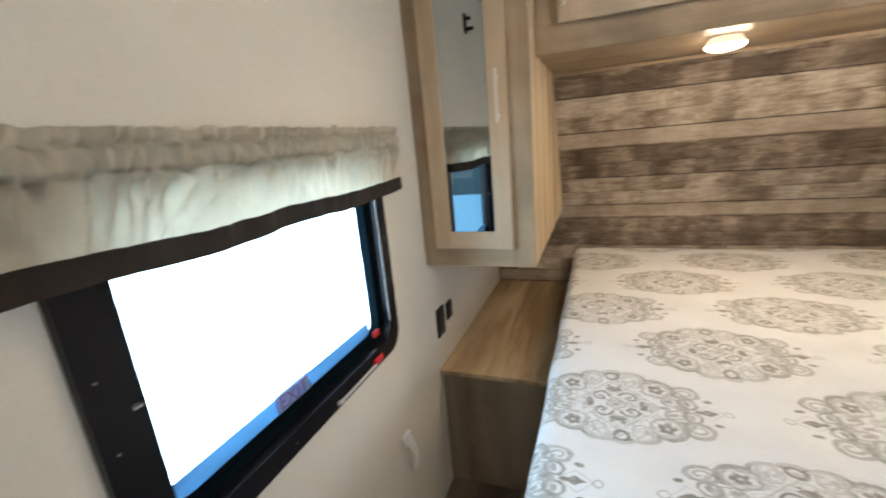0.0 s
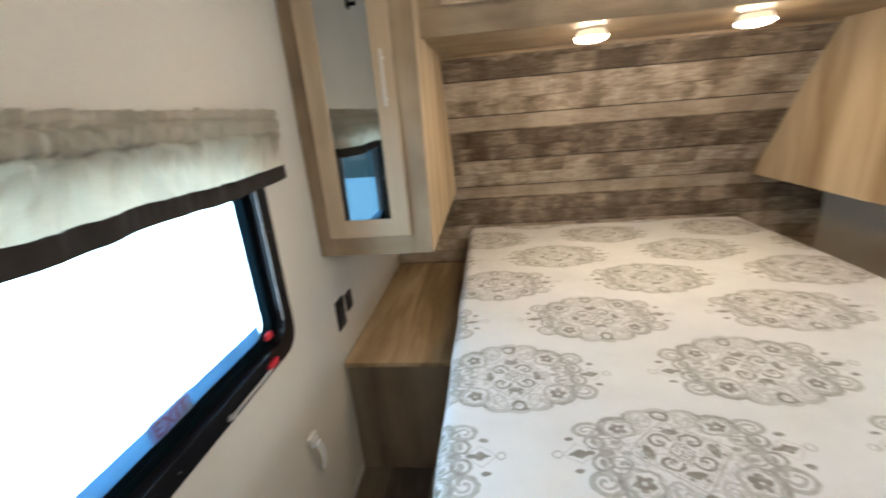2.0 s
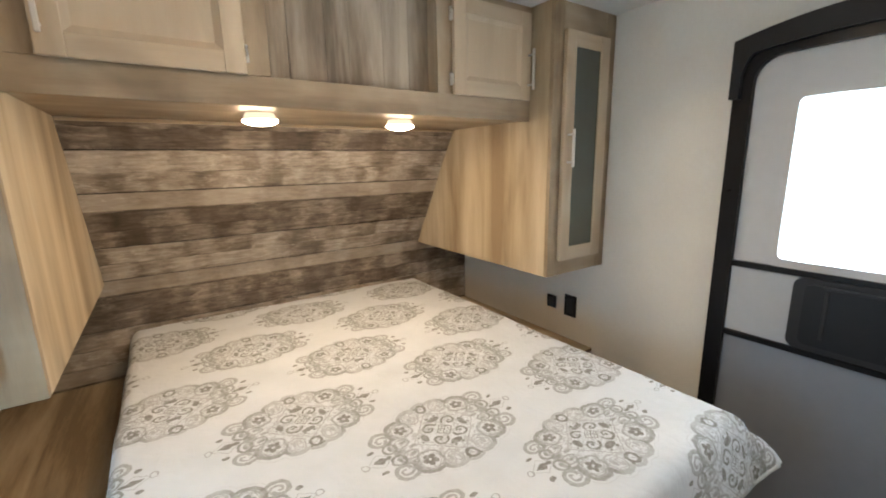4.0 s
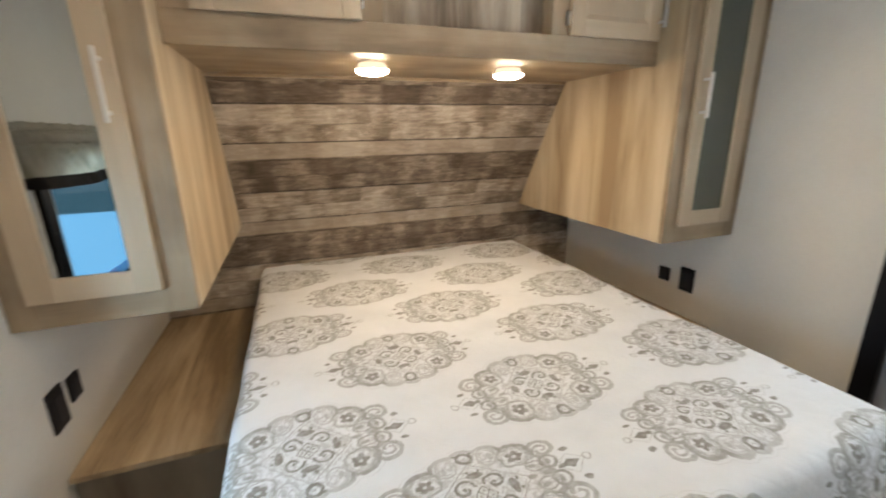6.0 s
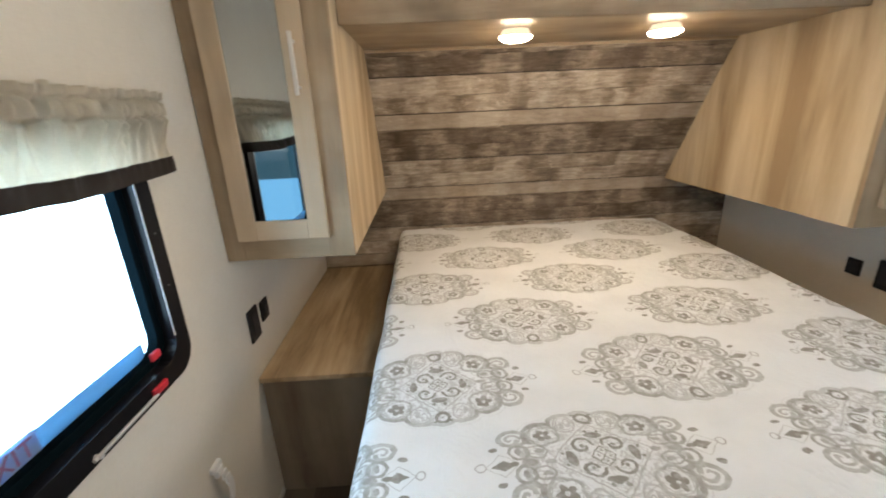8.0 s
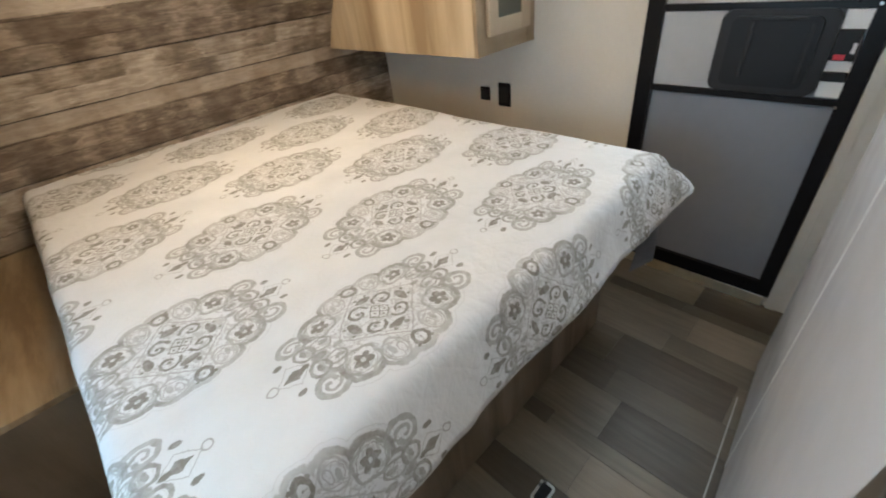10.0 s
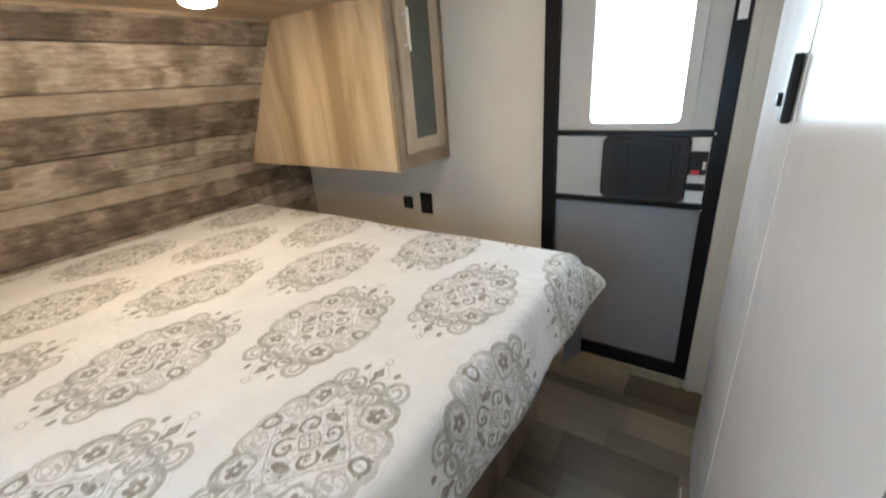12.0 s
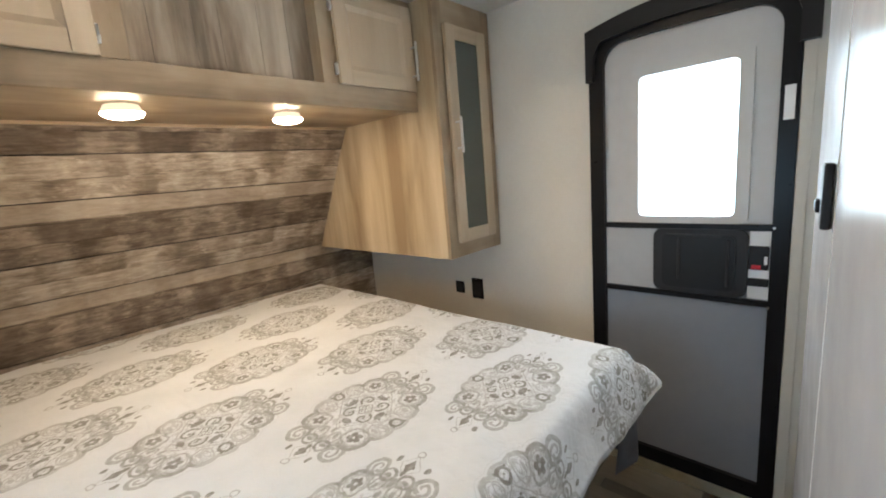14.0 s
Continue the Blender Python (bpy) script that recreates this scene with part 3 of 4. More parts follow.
def letter(bm, text, size):
    cu = bpy.data.curves.new("text", "FONT")
    cu.body, cu.size, cu.align_x, cu.align_y = text, size, "CENTER", "CENTER"
    cu.extrude = 0.0004
    ob = bpy.data.objects.new("text", cu)
    scene.collection.objects.link(ob)
    me = bpy.data.meshes.new_from_object(ob.evaluated_get(bpy.context.evaluated_depsgraph_get()))
    bm.from_mesh(me)
    bpy.data.objects.remove(ob)
    return bm


sticker = part("exit_sticker", boxes((-0.032, -0.031, 1.262, 1.365, 0.852, 0.898)), film_mat("pale_blue_sticker", (0.19, 0.26, 0.36)), win, "pale blue sticker that reads EXIT")
bm = letter(bmesh.new(), "EXIT", 0.042)
bm.transform(Matrix.Translation((-0.0300, 1.313, 0.875)) @ Matrix(((0, 0, 1, 0), (1, 0, 0, 0), (0, 1, 0, 0), (0, 0, 0, 1))))
part("lettering", bm, RED_INK, sticker, "red EXIT lettering")

# entry door --------------------------------------------------------------
X = W
door = thing("door_1", (X, 1.19, 0.0), "white entry door with black frame and bright window", "door", kind="structure")


def arch(y0, y1, z0, z1, r, rise, steps=7):
    """An upright outline with rounded upper corners and a slightly arched head."""
    pts = [(y0, z0), (y1, z0)]
    for i in range(steps + 1):
        t = radians(90 * i / steps)
        pts.append((y1 - r + r * math.cos(t), z1 - r + r * math.sin(t)))
    for i in range(1, 8):
        u = i / 8
        pts.append((y1 - r + (y0 + r - y1 + r) * u, z1 + rise * 4 * u * (1 - u)))
    for i in range(steps + 1):
        t = radians(90 + 90 * i / steps)
        pts.append((y0 + r + r * math.cos(t), z1 - r + r * math.sin(t)))
    return pts


part("door_frame", ring_prism(arch(0.880, 1.518, 0.052, 1.785, 0.09, 0.004), arch(0.927, 1.462, 0.112, 1.738, 0.075, 0.004), 0, X - 0.014, X + 0.052), BLACK, door, "black coated metal frame")
def by_angle(outline, cy, cz, n=96):
    """The outline resampled at even angles round a centre."""
    out = []
    for k in range(n):
        t = 2 * math.pi * k / n
        dy, dz = math.cos(t), math.sin(t)
        best = 0.0
        for (y0, z0), (y1, z1) in zip(outline, outline[1:] + outline[:1]):
            ey, ez = y1 - y0, z1 - z0
            den = dy * ez - dz * ey
            if abs(den) < 1e-9:
                continue
            r = ((y0 - cy) * ez - (z0 - cz) * ey) / den
            u = ((y0 - cy) * dz - (z0 - cz) * dy) / den
            if r > 0 and -1e-6 <= u <= 1 + 1e-6:
                best = max(best, r)
        out.append((cy + best * dy, cz + best * dz))
    return out


slab = part("door_skin", ring_prism(by_angle(arch(0.926, 1.463, 1.05, 1.739, 0.075, 0.004), 1.18, 1.35), by_angle(round_rect(1.0, 1.36, 1.075, 1.63, 0.02), 1.18, 1.35), 0, X + 0.006, X + 0.045), DOOR_W, door, "white fibreglass upper skin")
part("lower_panel", boxes((X + 0.004, X + 0.045, 0.926, 1.463, 0.092, 1.05)), DOOR_G, door, "lower door panel, darker and bluer than the upper skin")
dwin = part("door_window", ring_prism(round_rect(0.992, 1.368, 1.066, 1.64, 0.03), round_rect(1.03, 1.335, 1.092, 1.602, 0.02), 0, X - 0.006, X + 0.03), DOOR_W, door, "white moulded window surround", smooth=False)
dp = part("pane", prism(round_rect(1.02, 1.345, 1.082, 1.612, 0.02), 0, X + 0.016, X + 0.020), GLASS, dwin, "clear door glass")
dp.visible_shadow = False
part("rail", boxes((X - 0.012, X + 0.004, 0.926, 1.463, 1.045, 1.066), bevel=0.003), BLACK, door, "black cross rail")
part("rail", boxes((X - 0.012, X + 0.004, 0.926, 1.463, 0.786, 0.806), bevel=0.003), BLACK, door, "black cross rail")
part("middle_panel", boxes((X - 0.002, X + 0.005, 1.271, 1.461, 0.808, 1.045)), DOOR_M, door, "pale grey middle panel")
shade = part("screen_slider", prism(round_rect(0.985, 1.277, 0.811, 1.048, 0.03), 0, X - 0.020, X - 0.006, bevel=0.0), CHAR, door, "charcoal sliding hatch over the latch")
part("hatch_field", prism(round_rect(1.02, 1.245, 0.832, 1.030, 0.022), 0, X - 0.027, X - 0.0195), BLACK_P, shade)
part("grip_rib", boxes((X - 0.031, X - 0.0265, 1.185, 1.195, 0.86, 1.015), bevel=0.002), CHAR, shade)
part("grip_rib", boxes((X - 0.031, X - 0.0265, 1.035, 1.045, 0.85, 1.015), bevel=0.002), CHAR, shade)
part("grip_lip", boxes((X - 0.034, X - 0.0265, 1.06, 1.20, 1.022, 1.030), bevel=0.002), CHAR, shade)
lock = part("latch_plate", boxes((X - 0.006, X + 0.002, 0.925, 0.984, 0.812, 1.043)), WHITE_P, door, "white latch plate")
part("latch_body", boxes((X - 0.018, X - 0.005, 0.93, 0.984, 0.915, 0.995), bevel=0.003), BLACK_P, lock, "black latch body")
part("latch_lever", boxes((X - 0.018, X - 0.005, 0.928, 0.985, 0.858, 0.884), bevel=0.003), BLACK_P, lock, "black latch lever")
part("key_tag", boxes((X - 0.0205, X - 0.0175, 0.933, 0.942, 0.935, 0.962)), WHITE_P, lock)
part("red_tab", boxes((X - 0.021, X - 0.0175, 0.95, 0.975, 0.918, 0.932)), RED, lock, "small red tab")
for y, z in ((0.921, 1.056), (0.925, 0.788)):
    part("screw", tube(bmesh.new(), (X - 0.018, y, z), (X - 0.011, y, z), 0.004, 10), CHROME, door)
part("sill", boxes((X - 0.014, X + 0.05, 0.893, 1.515, 0.0, 0.05), bevel=0.004), ALU, door, "warm metal door sill")
pairs = [((1.523, 1.615), (1.494, 1.615)), ((1.523, 1.70), (1.494, 1.69)), ((1.523, 1.795), (1.478, 1.735))]
pairs += [((1.523 - 0.69 * i / 14, 1.797 + 0.048 * 4 * (i / 14) * (1 - i / 14)), (1.462 - 0.545 * i / 14, 1.752 + 0.022 * 4 * (i / 14) * (1 - i / 14))) for i in range(15)]
pairs += [((0.842, 1.795), (0.902, 1.735)), ((0.842, 1.70), (0.888, 1.69)), ((0.842, 1.605), (0.888, 1.605))]
bm = bmesh.new()
bands = [[bm.verts.new((xx, *p[k])) for p in pairs] for xx, k in ((X - 0.034, 0), (X - 0.034, 1), (X - 0.001, 1), (X - 0.001, 0))]
for k in range(4):
    for i in range(len(pairs) - 1):
        bm.faces.new((bands[k][i], bands[k][i + 1], bands[(k + 1) % 4][i + 1], bands[(k + 1) % 4][i]))
bm.faces.new([bands[k][0] for k in range(4)]), bm.faces.new([bands[k][-1] for k in range(3, -1, -1)])
bmesh.ops.recalc_face_normals(bm, faces=bm.faces)
part("head_trim", bm, BLACK_P, door, "black arched head trim")
part("warning_label", boxes((X - 0.0165, X - 0.0138, 0.890, 0.916, 1.39, 1.49)), WHITE_P, door, "white sticker on the frame")

structure("trim", boxes((X - 0.012, X - 0.001, 0.848, 0.878, 0.0, TOP), (X - 0.006, X - 0.001, 0.80, 0.848, 0.0, TOP), bevel=0.001), CREAM, "cream corner strip beside the entry door", "trim")

# partition and its glossy leaf ------------------------------------------
structure("wall_partition", boxes((1.70, W, 0.735, 0.775, 0, TOP), (0.0, 1.70, 0.70, 0.74, 1.96, TOP)), CREAM, "thin partition between bedroom and hall", "wall")
leaf = thing("sliding_door", (1.43, 0.79, 0.0), "glossy white sliding bedroom door with black pull", "door")
LEAF = Matrix.Translation((1.95, 0.825, 0)) @ Matrix.Rotation(math.atan(0.06), 4, "Z")


def leaf_box(*s, bevel=0.0):
    bm = boxes(s, bevel=bevel)
    bm.transform(LEAF)
    return bm


part("leaf", leaf_box(-1.035, 0.0, -0.032, 0.0, 0.02, 1.955, bevel=0.003), PANEL, leaf, "glossy white door leaf")
part("bead", leaf_box(-0.443, -0.436, -0.001, 0.0014, 0.02, 1.955, bevel=0.0005), PANEL, leaf)
pull = part("pull", leaf_box(-0.425, -0.385, 0.002, 0.016, 1.175, 1.283, bevel=0.004), BLACK_P, leaf, "black pull plate")
part("thumb_knob", leaf_box(-0.395, -0.365, 0.014, 0.022, 1.20, 1.222, bevel=0.003), BLACK_P, pull)
structure("door_jamb", leaf_box(-1.062, -1.037, -0.075, 0.004, 0.0, 1.958, bevel=0.002), BROWN_D, "dark brown jamb at the doorway edge", "trim")
structure("threshold", leaf_box(-1.0, -0.165, 0.019, 0.0225, 0.0, 0.003), CREAM, "thin white strip along the doorway floor", "threshold")

# hall side
hall = thing("hall_cabinet", (0.02, 0.70, 0.0), "dark appliance front with brown edge in the hall", "appliance")
part("side_jamb", boxes((0.0, 0.02, 0.825, 0.846, 0, 1.955), bevel=0.002), BROWN, hall, "brown oak jamb")
part("edge_strip", boxes((0.0, 0.017, 0.815, 0.8245, 0, 1.955)), DKRED, hall, "dark cherry edge strip")
part("front", boxes((0.0, 0.014, 0.20, 0.8145, 0.1, 1.9), bevel=0.003), DARKW, hall, "dark slate front")

# ---------------------------------------------------------------- bed
BZ = 0.735
bed = thing("bed", (1.15, 2.1, 0.0), "queen bed on a brown oak base with grey mattress", "bed")
part("base", boxes((0.46, 1.82, 1.345, 3.05, 0.0, 0.31), bevel=0.004), BASE_W, bed, "brown oak-print plinth")
bm = boxes((0.475, 1.85, 1.30, 3.04, 0.312, 0.700))
bmesh.ops.bevel(bm, geom=list(bm.edges), offset=0.05, segments=4, profile=0.5, affect="EDGES")
part("mattress", bm, MATT, bed, "grey quilted mattress side", smooth=True)


def quilt_point(s, t):
    """Where a point of the flat cloth lies: it folds over the left, right and foot edges."""
    xl, xr, yf, yh = 0.478, 1.83, 1.255, 3.02
    dl, dr, df = max(0.0, xl - s), max(0.0, s - xr), max(0.0, yf - t)
    x, y, z = min(max(s, xl), xr), max(t, yf), BZ
    soft = 0.045

    def fold(d, lean):
        """Way out and way down of cloth d past an edge."""
        if d <= 0:
            return 0.0, 0.0
        bend = min(d, soft)
        ang = (bend / soft) * (1.5708 - lean)
        out = bend * 0.85 * (1 - 0.25 * bend / soft)
        down = bend * 0.55 * (bend / soft)
        rest = d - bend
        return out + rest * math.sin(lean), down + rest * math.cos(lean)

    def ease(v):
        v = clamp01(v)
        return v * v * (3 - 2 * v)

    corner = ease(dr / 0.11) * ease(df / 0.11)
    ol, hl = fold(dl, 0.03)
    orr, hr = fold(dr, 0.30 + 0.30 * corner)
    of, hf = fold(df, 0.30 + 0.28 * corner)
    x += orr - ol
    y -= of
    z -= (hl ** 5 + hr ** 5 + hf ** 5) ** 0.2 * (1 - 0.22 * corner)
    # creases and the quilted fall
    amp = 0.006
    z += amp * noise.noise(Vector((s * 3.1, t * 2.7, 0.3))) + 0.0028 * noise.noise(Vector((s * 11, t * 9, 4.1))) + 0.0012 * noise.noise(Vector((s * 31, t * 24, 1.1)))
    if df > 0.04:
        k = min(1.0, (df - 0.04) / 0.06)
        y += k * (0.005 * math.sin(s * 13 + 0.7) + 0.006 * noise.noise(Vector((s * 16, t * 12, 2))))
    if dl > 0.03:
        x += 0.003 * math.sin(t * 17) * min(1.0, dl / 0.1)
    # the far end falls to the headboard
    if t > yh - 0.06:
        z -= (t - yh + 0.06) ** 2 * 6
    return x, y, z


def quilt():
    s0, s1, t0, t1, d = 0.478 - 0.27, 1.83 + 0.14, 1.255 - 0.19, 3.04, 0.0125
    ns, nt = int((s1 - s0) / d) + 1, int((t1 - t0) / d) + 1
    verts, uvs, faces = [], [], []
    ca, sa = math.cos(0.053), math.sin(0.053)
    for j in range(nt):
        for i in range(ns):
            s, t = s0 + (s1 - s0) * i / (ns - 1), t0 + (t1 - t0) * j / (nt - 1)
            verts.append(quilt_point(s, t))
            k = clamp01((1.56 - t) / 0.17)
            u, v = s - 0.607, t - 1.62 - 0.035 * k * k * (3 - 2 * k)
            uvs.append((0.607 + u * ca + v * sa, 1.62 - u * sa + v * ca))
    for j in range(nt - 1):
        for i in range(ns - 1):
            a = j * ns + i
            faces.append((a, a + 1, a + ns + 1, a + ns))
    me = bpy.data.meshes.new("cover")
    me.from_pydata(verts, [], faces)
    layer = me.uv_layers.new(name="cloth")
    idx = np.empty(len(me.loops), dtype=np.int32)
    me.loops.foreach_get("vertex_index", idx)
    layer.data.foreach_set("uv", np.array(uvs, dtype=np.float32)[idx].ravel())
    me.polygons.foreach_set("use_smooth", [True] * len(me.polygons))
    me.materials.append(QUILT)
    t = new("quilt")
    tagged(t, "off-white quilt with grey medallion print, hanging over the bed", "quilt")
    ob = new("cover", me)
    ob.parent = t
    solid = ob.modifiers.new("thickness", "SOLIDIFY")
    solid.thickness, solid.offset = 0.012, 0.0
    # bound edge along the two sides and the foot
    for line in ([(s0, t0 + (t1 - t0) * i / 140) for i in range(141)], [(s0 + (s1 - s0) * i / 140, t0) for i in range(141)], [(s1, t0 + (t1 - t0) * i / 140) for i in range(141)]):
        bm = bmesh.new()
        rings = []
        for p in line:
            c = Vector(quilt_point(*p))
            puff = 0.0078 + 0.0012 * noise.noise(c * 40)
            rings.append([bm.verts.new(c + Vector((math.cos(q) * puff, math.sin(q) * 0.3 * puff + math.cos(q) * 0.6 * puff, math.sin(q) * puff))) for q in [k * math.pi / 4 for k in range(8)]])
        for a, b in zip(rings, rings[1:]):
            for k in range(8):
                bm.faces.new((a[k], a[(k + 1) % 8], b[(k + 1) % 8], b[k]))
        part("binding", bm, BINDING, t, "off-white bound edge", smooth=True)
    return t


quilt()


def under_blanket():
    """A plain grey sheet that hangs on the door side of the mattress."""
    bm = bmesh.new()
    rows = []
    for j in range(11):
        z = 0.645 - 0.31 * j / 10
        rows.append([bm.verts.new((1.858 + 0.05 * (j / 10) + 0.006 * math.sin(y * 21 + j * 0.2), y, z)) for y in [1.215 + 1.8 * i / 60 for i in range(61)]])
        rows[-1].insert(0, bm.verts.new((1.835 + 0.05 * (j / 10), 1.22 - 0.01 * j / 10, z)))
        rows[-1].insert(0, bm.verts.new((1.78, 1.215 + 0.03 * j / 10, z)))
    for a, b in zip(rows, rows[1:]):
        for i in range(len(a) - 1):
            bm.faces.new((a[i], a[i + 1], b[i + 1], b[i]))
    bmesh.ops.solidify(bm, geom=list(bm.faces), thickness=0.004)
    return tagged(new("bed_sheet", finish(bm, "bed_sheet", MATT, True)), "plain grey sheet hanging below the quilt corner", "sheet")


under_blanket()

# ---------------------------------------------------------------- bedside cabinets


def nightstand(x0, x1, label):
    t = thing("nightstand", ((x0 + x1) / 2, 2.5, 0), label, "nightstand", "bedside cabinets")
    part("body", boxes((x0, x1, 2.035, 3.05, 0.0, 0.492), bevel=0.002), WOOD_N, t, "oak-print front panel, darker than the top board")
    part("top", boxes((x0, x1, 2.018, 3.055, 0.494, 0.513), bevel=0.002), WOOD_Y, t, "oak-print top board")
    return t


nightstand(0.002, 0.452, "oak-print bedside cabinet between bed and window wall")
nightstand(1.835, W - 0.002, "oak-print bedside cabinet between bed and door wall")

# ---------------------------------------------------------------- wardrobes


def bar_pull(parent, x, y, z0, z1, name="handle"):
    bm = bmesh.new()
    box(bm, x - 0.005, x + 0.005, y - 0.032, y - 0.024, z0, z1, bevel=0.002)
    for z in (z0 + 0.02, z1 - 0.02):
        tube(bm, (x, y - 0.026, z), (x, y + 0.001, z), 0.004, 10)
    return part(name, bm, SATIN, parent, "satin nickel bar handle")


def framed_door(parent, x0, x1, z0, z1, y, rail, fill, fill_label, thick=0.019, raised=False):
    """A shaker door whose face stands at y, towards the foot of the bed."""
    d = part("door", boxes((x0 + 0.003, x1 - 0.003, y + 0.013, y + thick, z0 + 0.003, z1 - 0.003)), PALE_V, parent, "pale beige framed door")
    part("stile", boxes((x0, x0 + rail, y, y + 0.0128, z0, z1), bevel=0.0025), PALE_V, d)
    part("stile", boxes((x1 - rail, x1, y, y + 0.0128, z0, z1), bevel=0.0025), PALE_V, d)
    part("rail", boxes((x0 + rail, x1 - rail, y + 0.0006, y + 0.0126, z0, z0 + rail), bevel=0.002), PALE_H, d)
    part("rail", boxes((x0 + rail, x1 - rail, y + 0.0006, y + 0.0126, z1 - rail, z1), bevel=0.002), PALE_H, d)
    if raised:
        bm = bmesh.new()
        a, b = (x0 + rail, x1 - rail, z0 + rail, z1 - rail), 0.016
        o = [(a[0], a[2]), (a[1], a[2]), (a[1], a[3]), (a[0], a[3])]
        i = [(a[0] + b, a[2] + b), (a[1] - b, a[2] + b), (a[1] - b, a[3] - b), (a[0] + b, a[3] - b)]
        vo = [bm.verts.new((p[0], y + 0.003, p[1])) for p in o]
        vi = [bm.verts.new((p[0], y + 0.010, p[1])) for p in i]
        bm.faces.new(vi)
        for k in range(4):
            bm.faces.new((vo[k], vo[(k + 1) % 4], vi[(k + 1) % 4], vi[k]))
        bmesh.ops.recalc_face_normals(bm, faces=bm.faces)
        part("field", bm, fill, d, fill_label)
    else:
        part("mirror", boxes((x0 + rail - 0.004, x1 - rail + 0.004, y + 0.006, y + 0.010, z0 + rail - 0.004, z1 - rail + 0.004)), fill, d, fill_label)
    return d


def wardrobe(x0, x1, inner, label, fill, fill_label):
    """A hanging wardrobe, mirror door to the foot of the bed, shaped to the curved wall behind."""
    t = thing("wardrobe", ((x0 + x1) / 2, 2.4, 0.945), label, "wardrobe", "wardrobes beside the bed")
    z0, z1, yf = 0.945, TOP - 0.002, 1.99
    sx = (x1 - 0.012, x1) if inner > 0 else (x0, x0 + 0.012)
    zs = [z0 + (z1 - z0) * i / 24 for i in range(25)]
    pts = [(yf + 0.019, z0), (yf + 0.019, z1)] + [(wall_y(z) - 0.001, z) for z in reversed(zs)]
    part("side_panel", prism(pts, 0, *sx), HONEY, t, "honey oak side panel with a curved back edge")
    part("bottom", boxes((x0 + (0.012 if inner < 0 else 0), x1 - (0.012 if inner > 0 else 0), yf + 0.019, 3.03, z0, z0 + 0.012)), WOOD_Y, t)
    # face frame
    part("stile", boxes((x0, x0 + 0.055, yf, yf + 0.0188, z0, z1), bevel=0.0015), WOOD_V, t, "greyed oak stile")
    part("stile", boxes((x1 - 0.075 if inner > 0 else x1 - 0.055, x1, yf, yf + 0.0188, z0, z1), bevel=0.0015), WOOD_V, t, "greyed oak stile")
    part("face_rail", boxes((x0 + 0.055, x1 - 0.055, yf + 0.001, yf + 0.0186, z0, z0 + 0.09), bevel=0.001), WOOD_H, t)
    part("face_rail", boxes((x0 + 0.055, x1 - 0.055, yf + 0.001, yf + 0.0186, z1 - 0.12, z1), bevel=0.001), WOOD_H, t)
    part("back_board", boxes((x0 + 0.03, x1 - 0.03, yf + 0.022, yf + 0.028, z0 + 0.05, z1 - 0.05)), WOOD_V, t)
    dx0, dx1 = (0.052, 0.315) if inner > 0 else (W - 0.326, W - 0.060)
    d = framed_door(t, dx0, dx1, 1.010, 1.912, yf - 0.020, 0.057, fill, fill_label)
    hx = dx1 - 0.025 if inner > 0 else dx0 + 0.025
    bar_pull(d, hx, yf - 0.020, 1.398, 1.545)
    return t


wardrobe(0.002, 0.380, 1, "oak-print hanging wardrobe with mirror door above the window-side cabinet", MIRROR, "tall mirror insert")
wardrobe(1.922, W - 0.002, -1, "oak-print hanging wardrobe with dark glass door near the entry door", SMOKED, "smoky grey mirror glass insert")

# ---------------------------------------------------------------- overhead cabinet
oh = thing("overhead_cabinet", (1.15, 2.3, 1.585), "oak-print overhead cabinet bridging the two wardrobes", "cabinet")
ox0, ox1, oy, oz = 0.381, 1.921, 2.11, 1.585
part("underside", boxes((ox0, ox1, oy + 0.019, 2.668, oz + 0.006, oz + 0.02)), WOOD_H, oh, "oak-print underside board")
part("valance_rail", boxes((ox0, ox1, oy, oy + 0.019, oz, 1.664), bevel=0.002), WOOD_H, oh, "greyed oak lower rail")
part("top_rail", boxes((ox0, ox1, oy, oy + 0.019, 1.985, TOP - 0.002), bevel=0.002), WOOD_H, oh)
for a, b in ((ox0, 0.46), (0.855, 0.925), (1.475, 1.545), (1.895, ox1)):
    part("stile", boxes((a, b, oy + 0.0008, oy + 0.019, 1.664, 1.985), bevel=0.0015), WOOD_V, oh)
niche = part("niche_back", boxes((0.90, 1.50, oy + 0.066, oy + 0.074, 1.62, 2.0)), SEAM, oh, "rustic grey board niche back")
nx = 0.905
for nw in (0.088, 0.112, 0.074, 0.120, 0.096, 0.100):
    part("board", boxes((nx, min(nx + nw - 0.0008, 1.497), oy + 0.060, oy + 0.0658, 1.62, 2.0), bevel=0.0008), SHELF_B, niche)
    nx += nw
part("niche_side", boxes((0.913, 0.925, oy + 0.019, oy + 0.062, 1.64, 2.0)), WOOD_V, oh)
part("niche_side", boxes((1.475, 1.487, oy + 0.019, oy + 0.062, 1.64, 2.0)), WOOD_V, oh)
part("niche_floor", boxes((0.90, 1.50, oy + 0.019, oy + 0.062, 1.645, 1.660)), WOOD_H, oh)
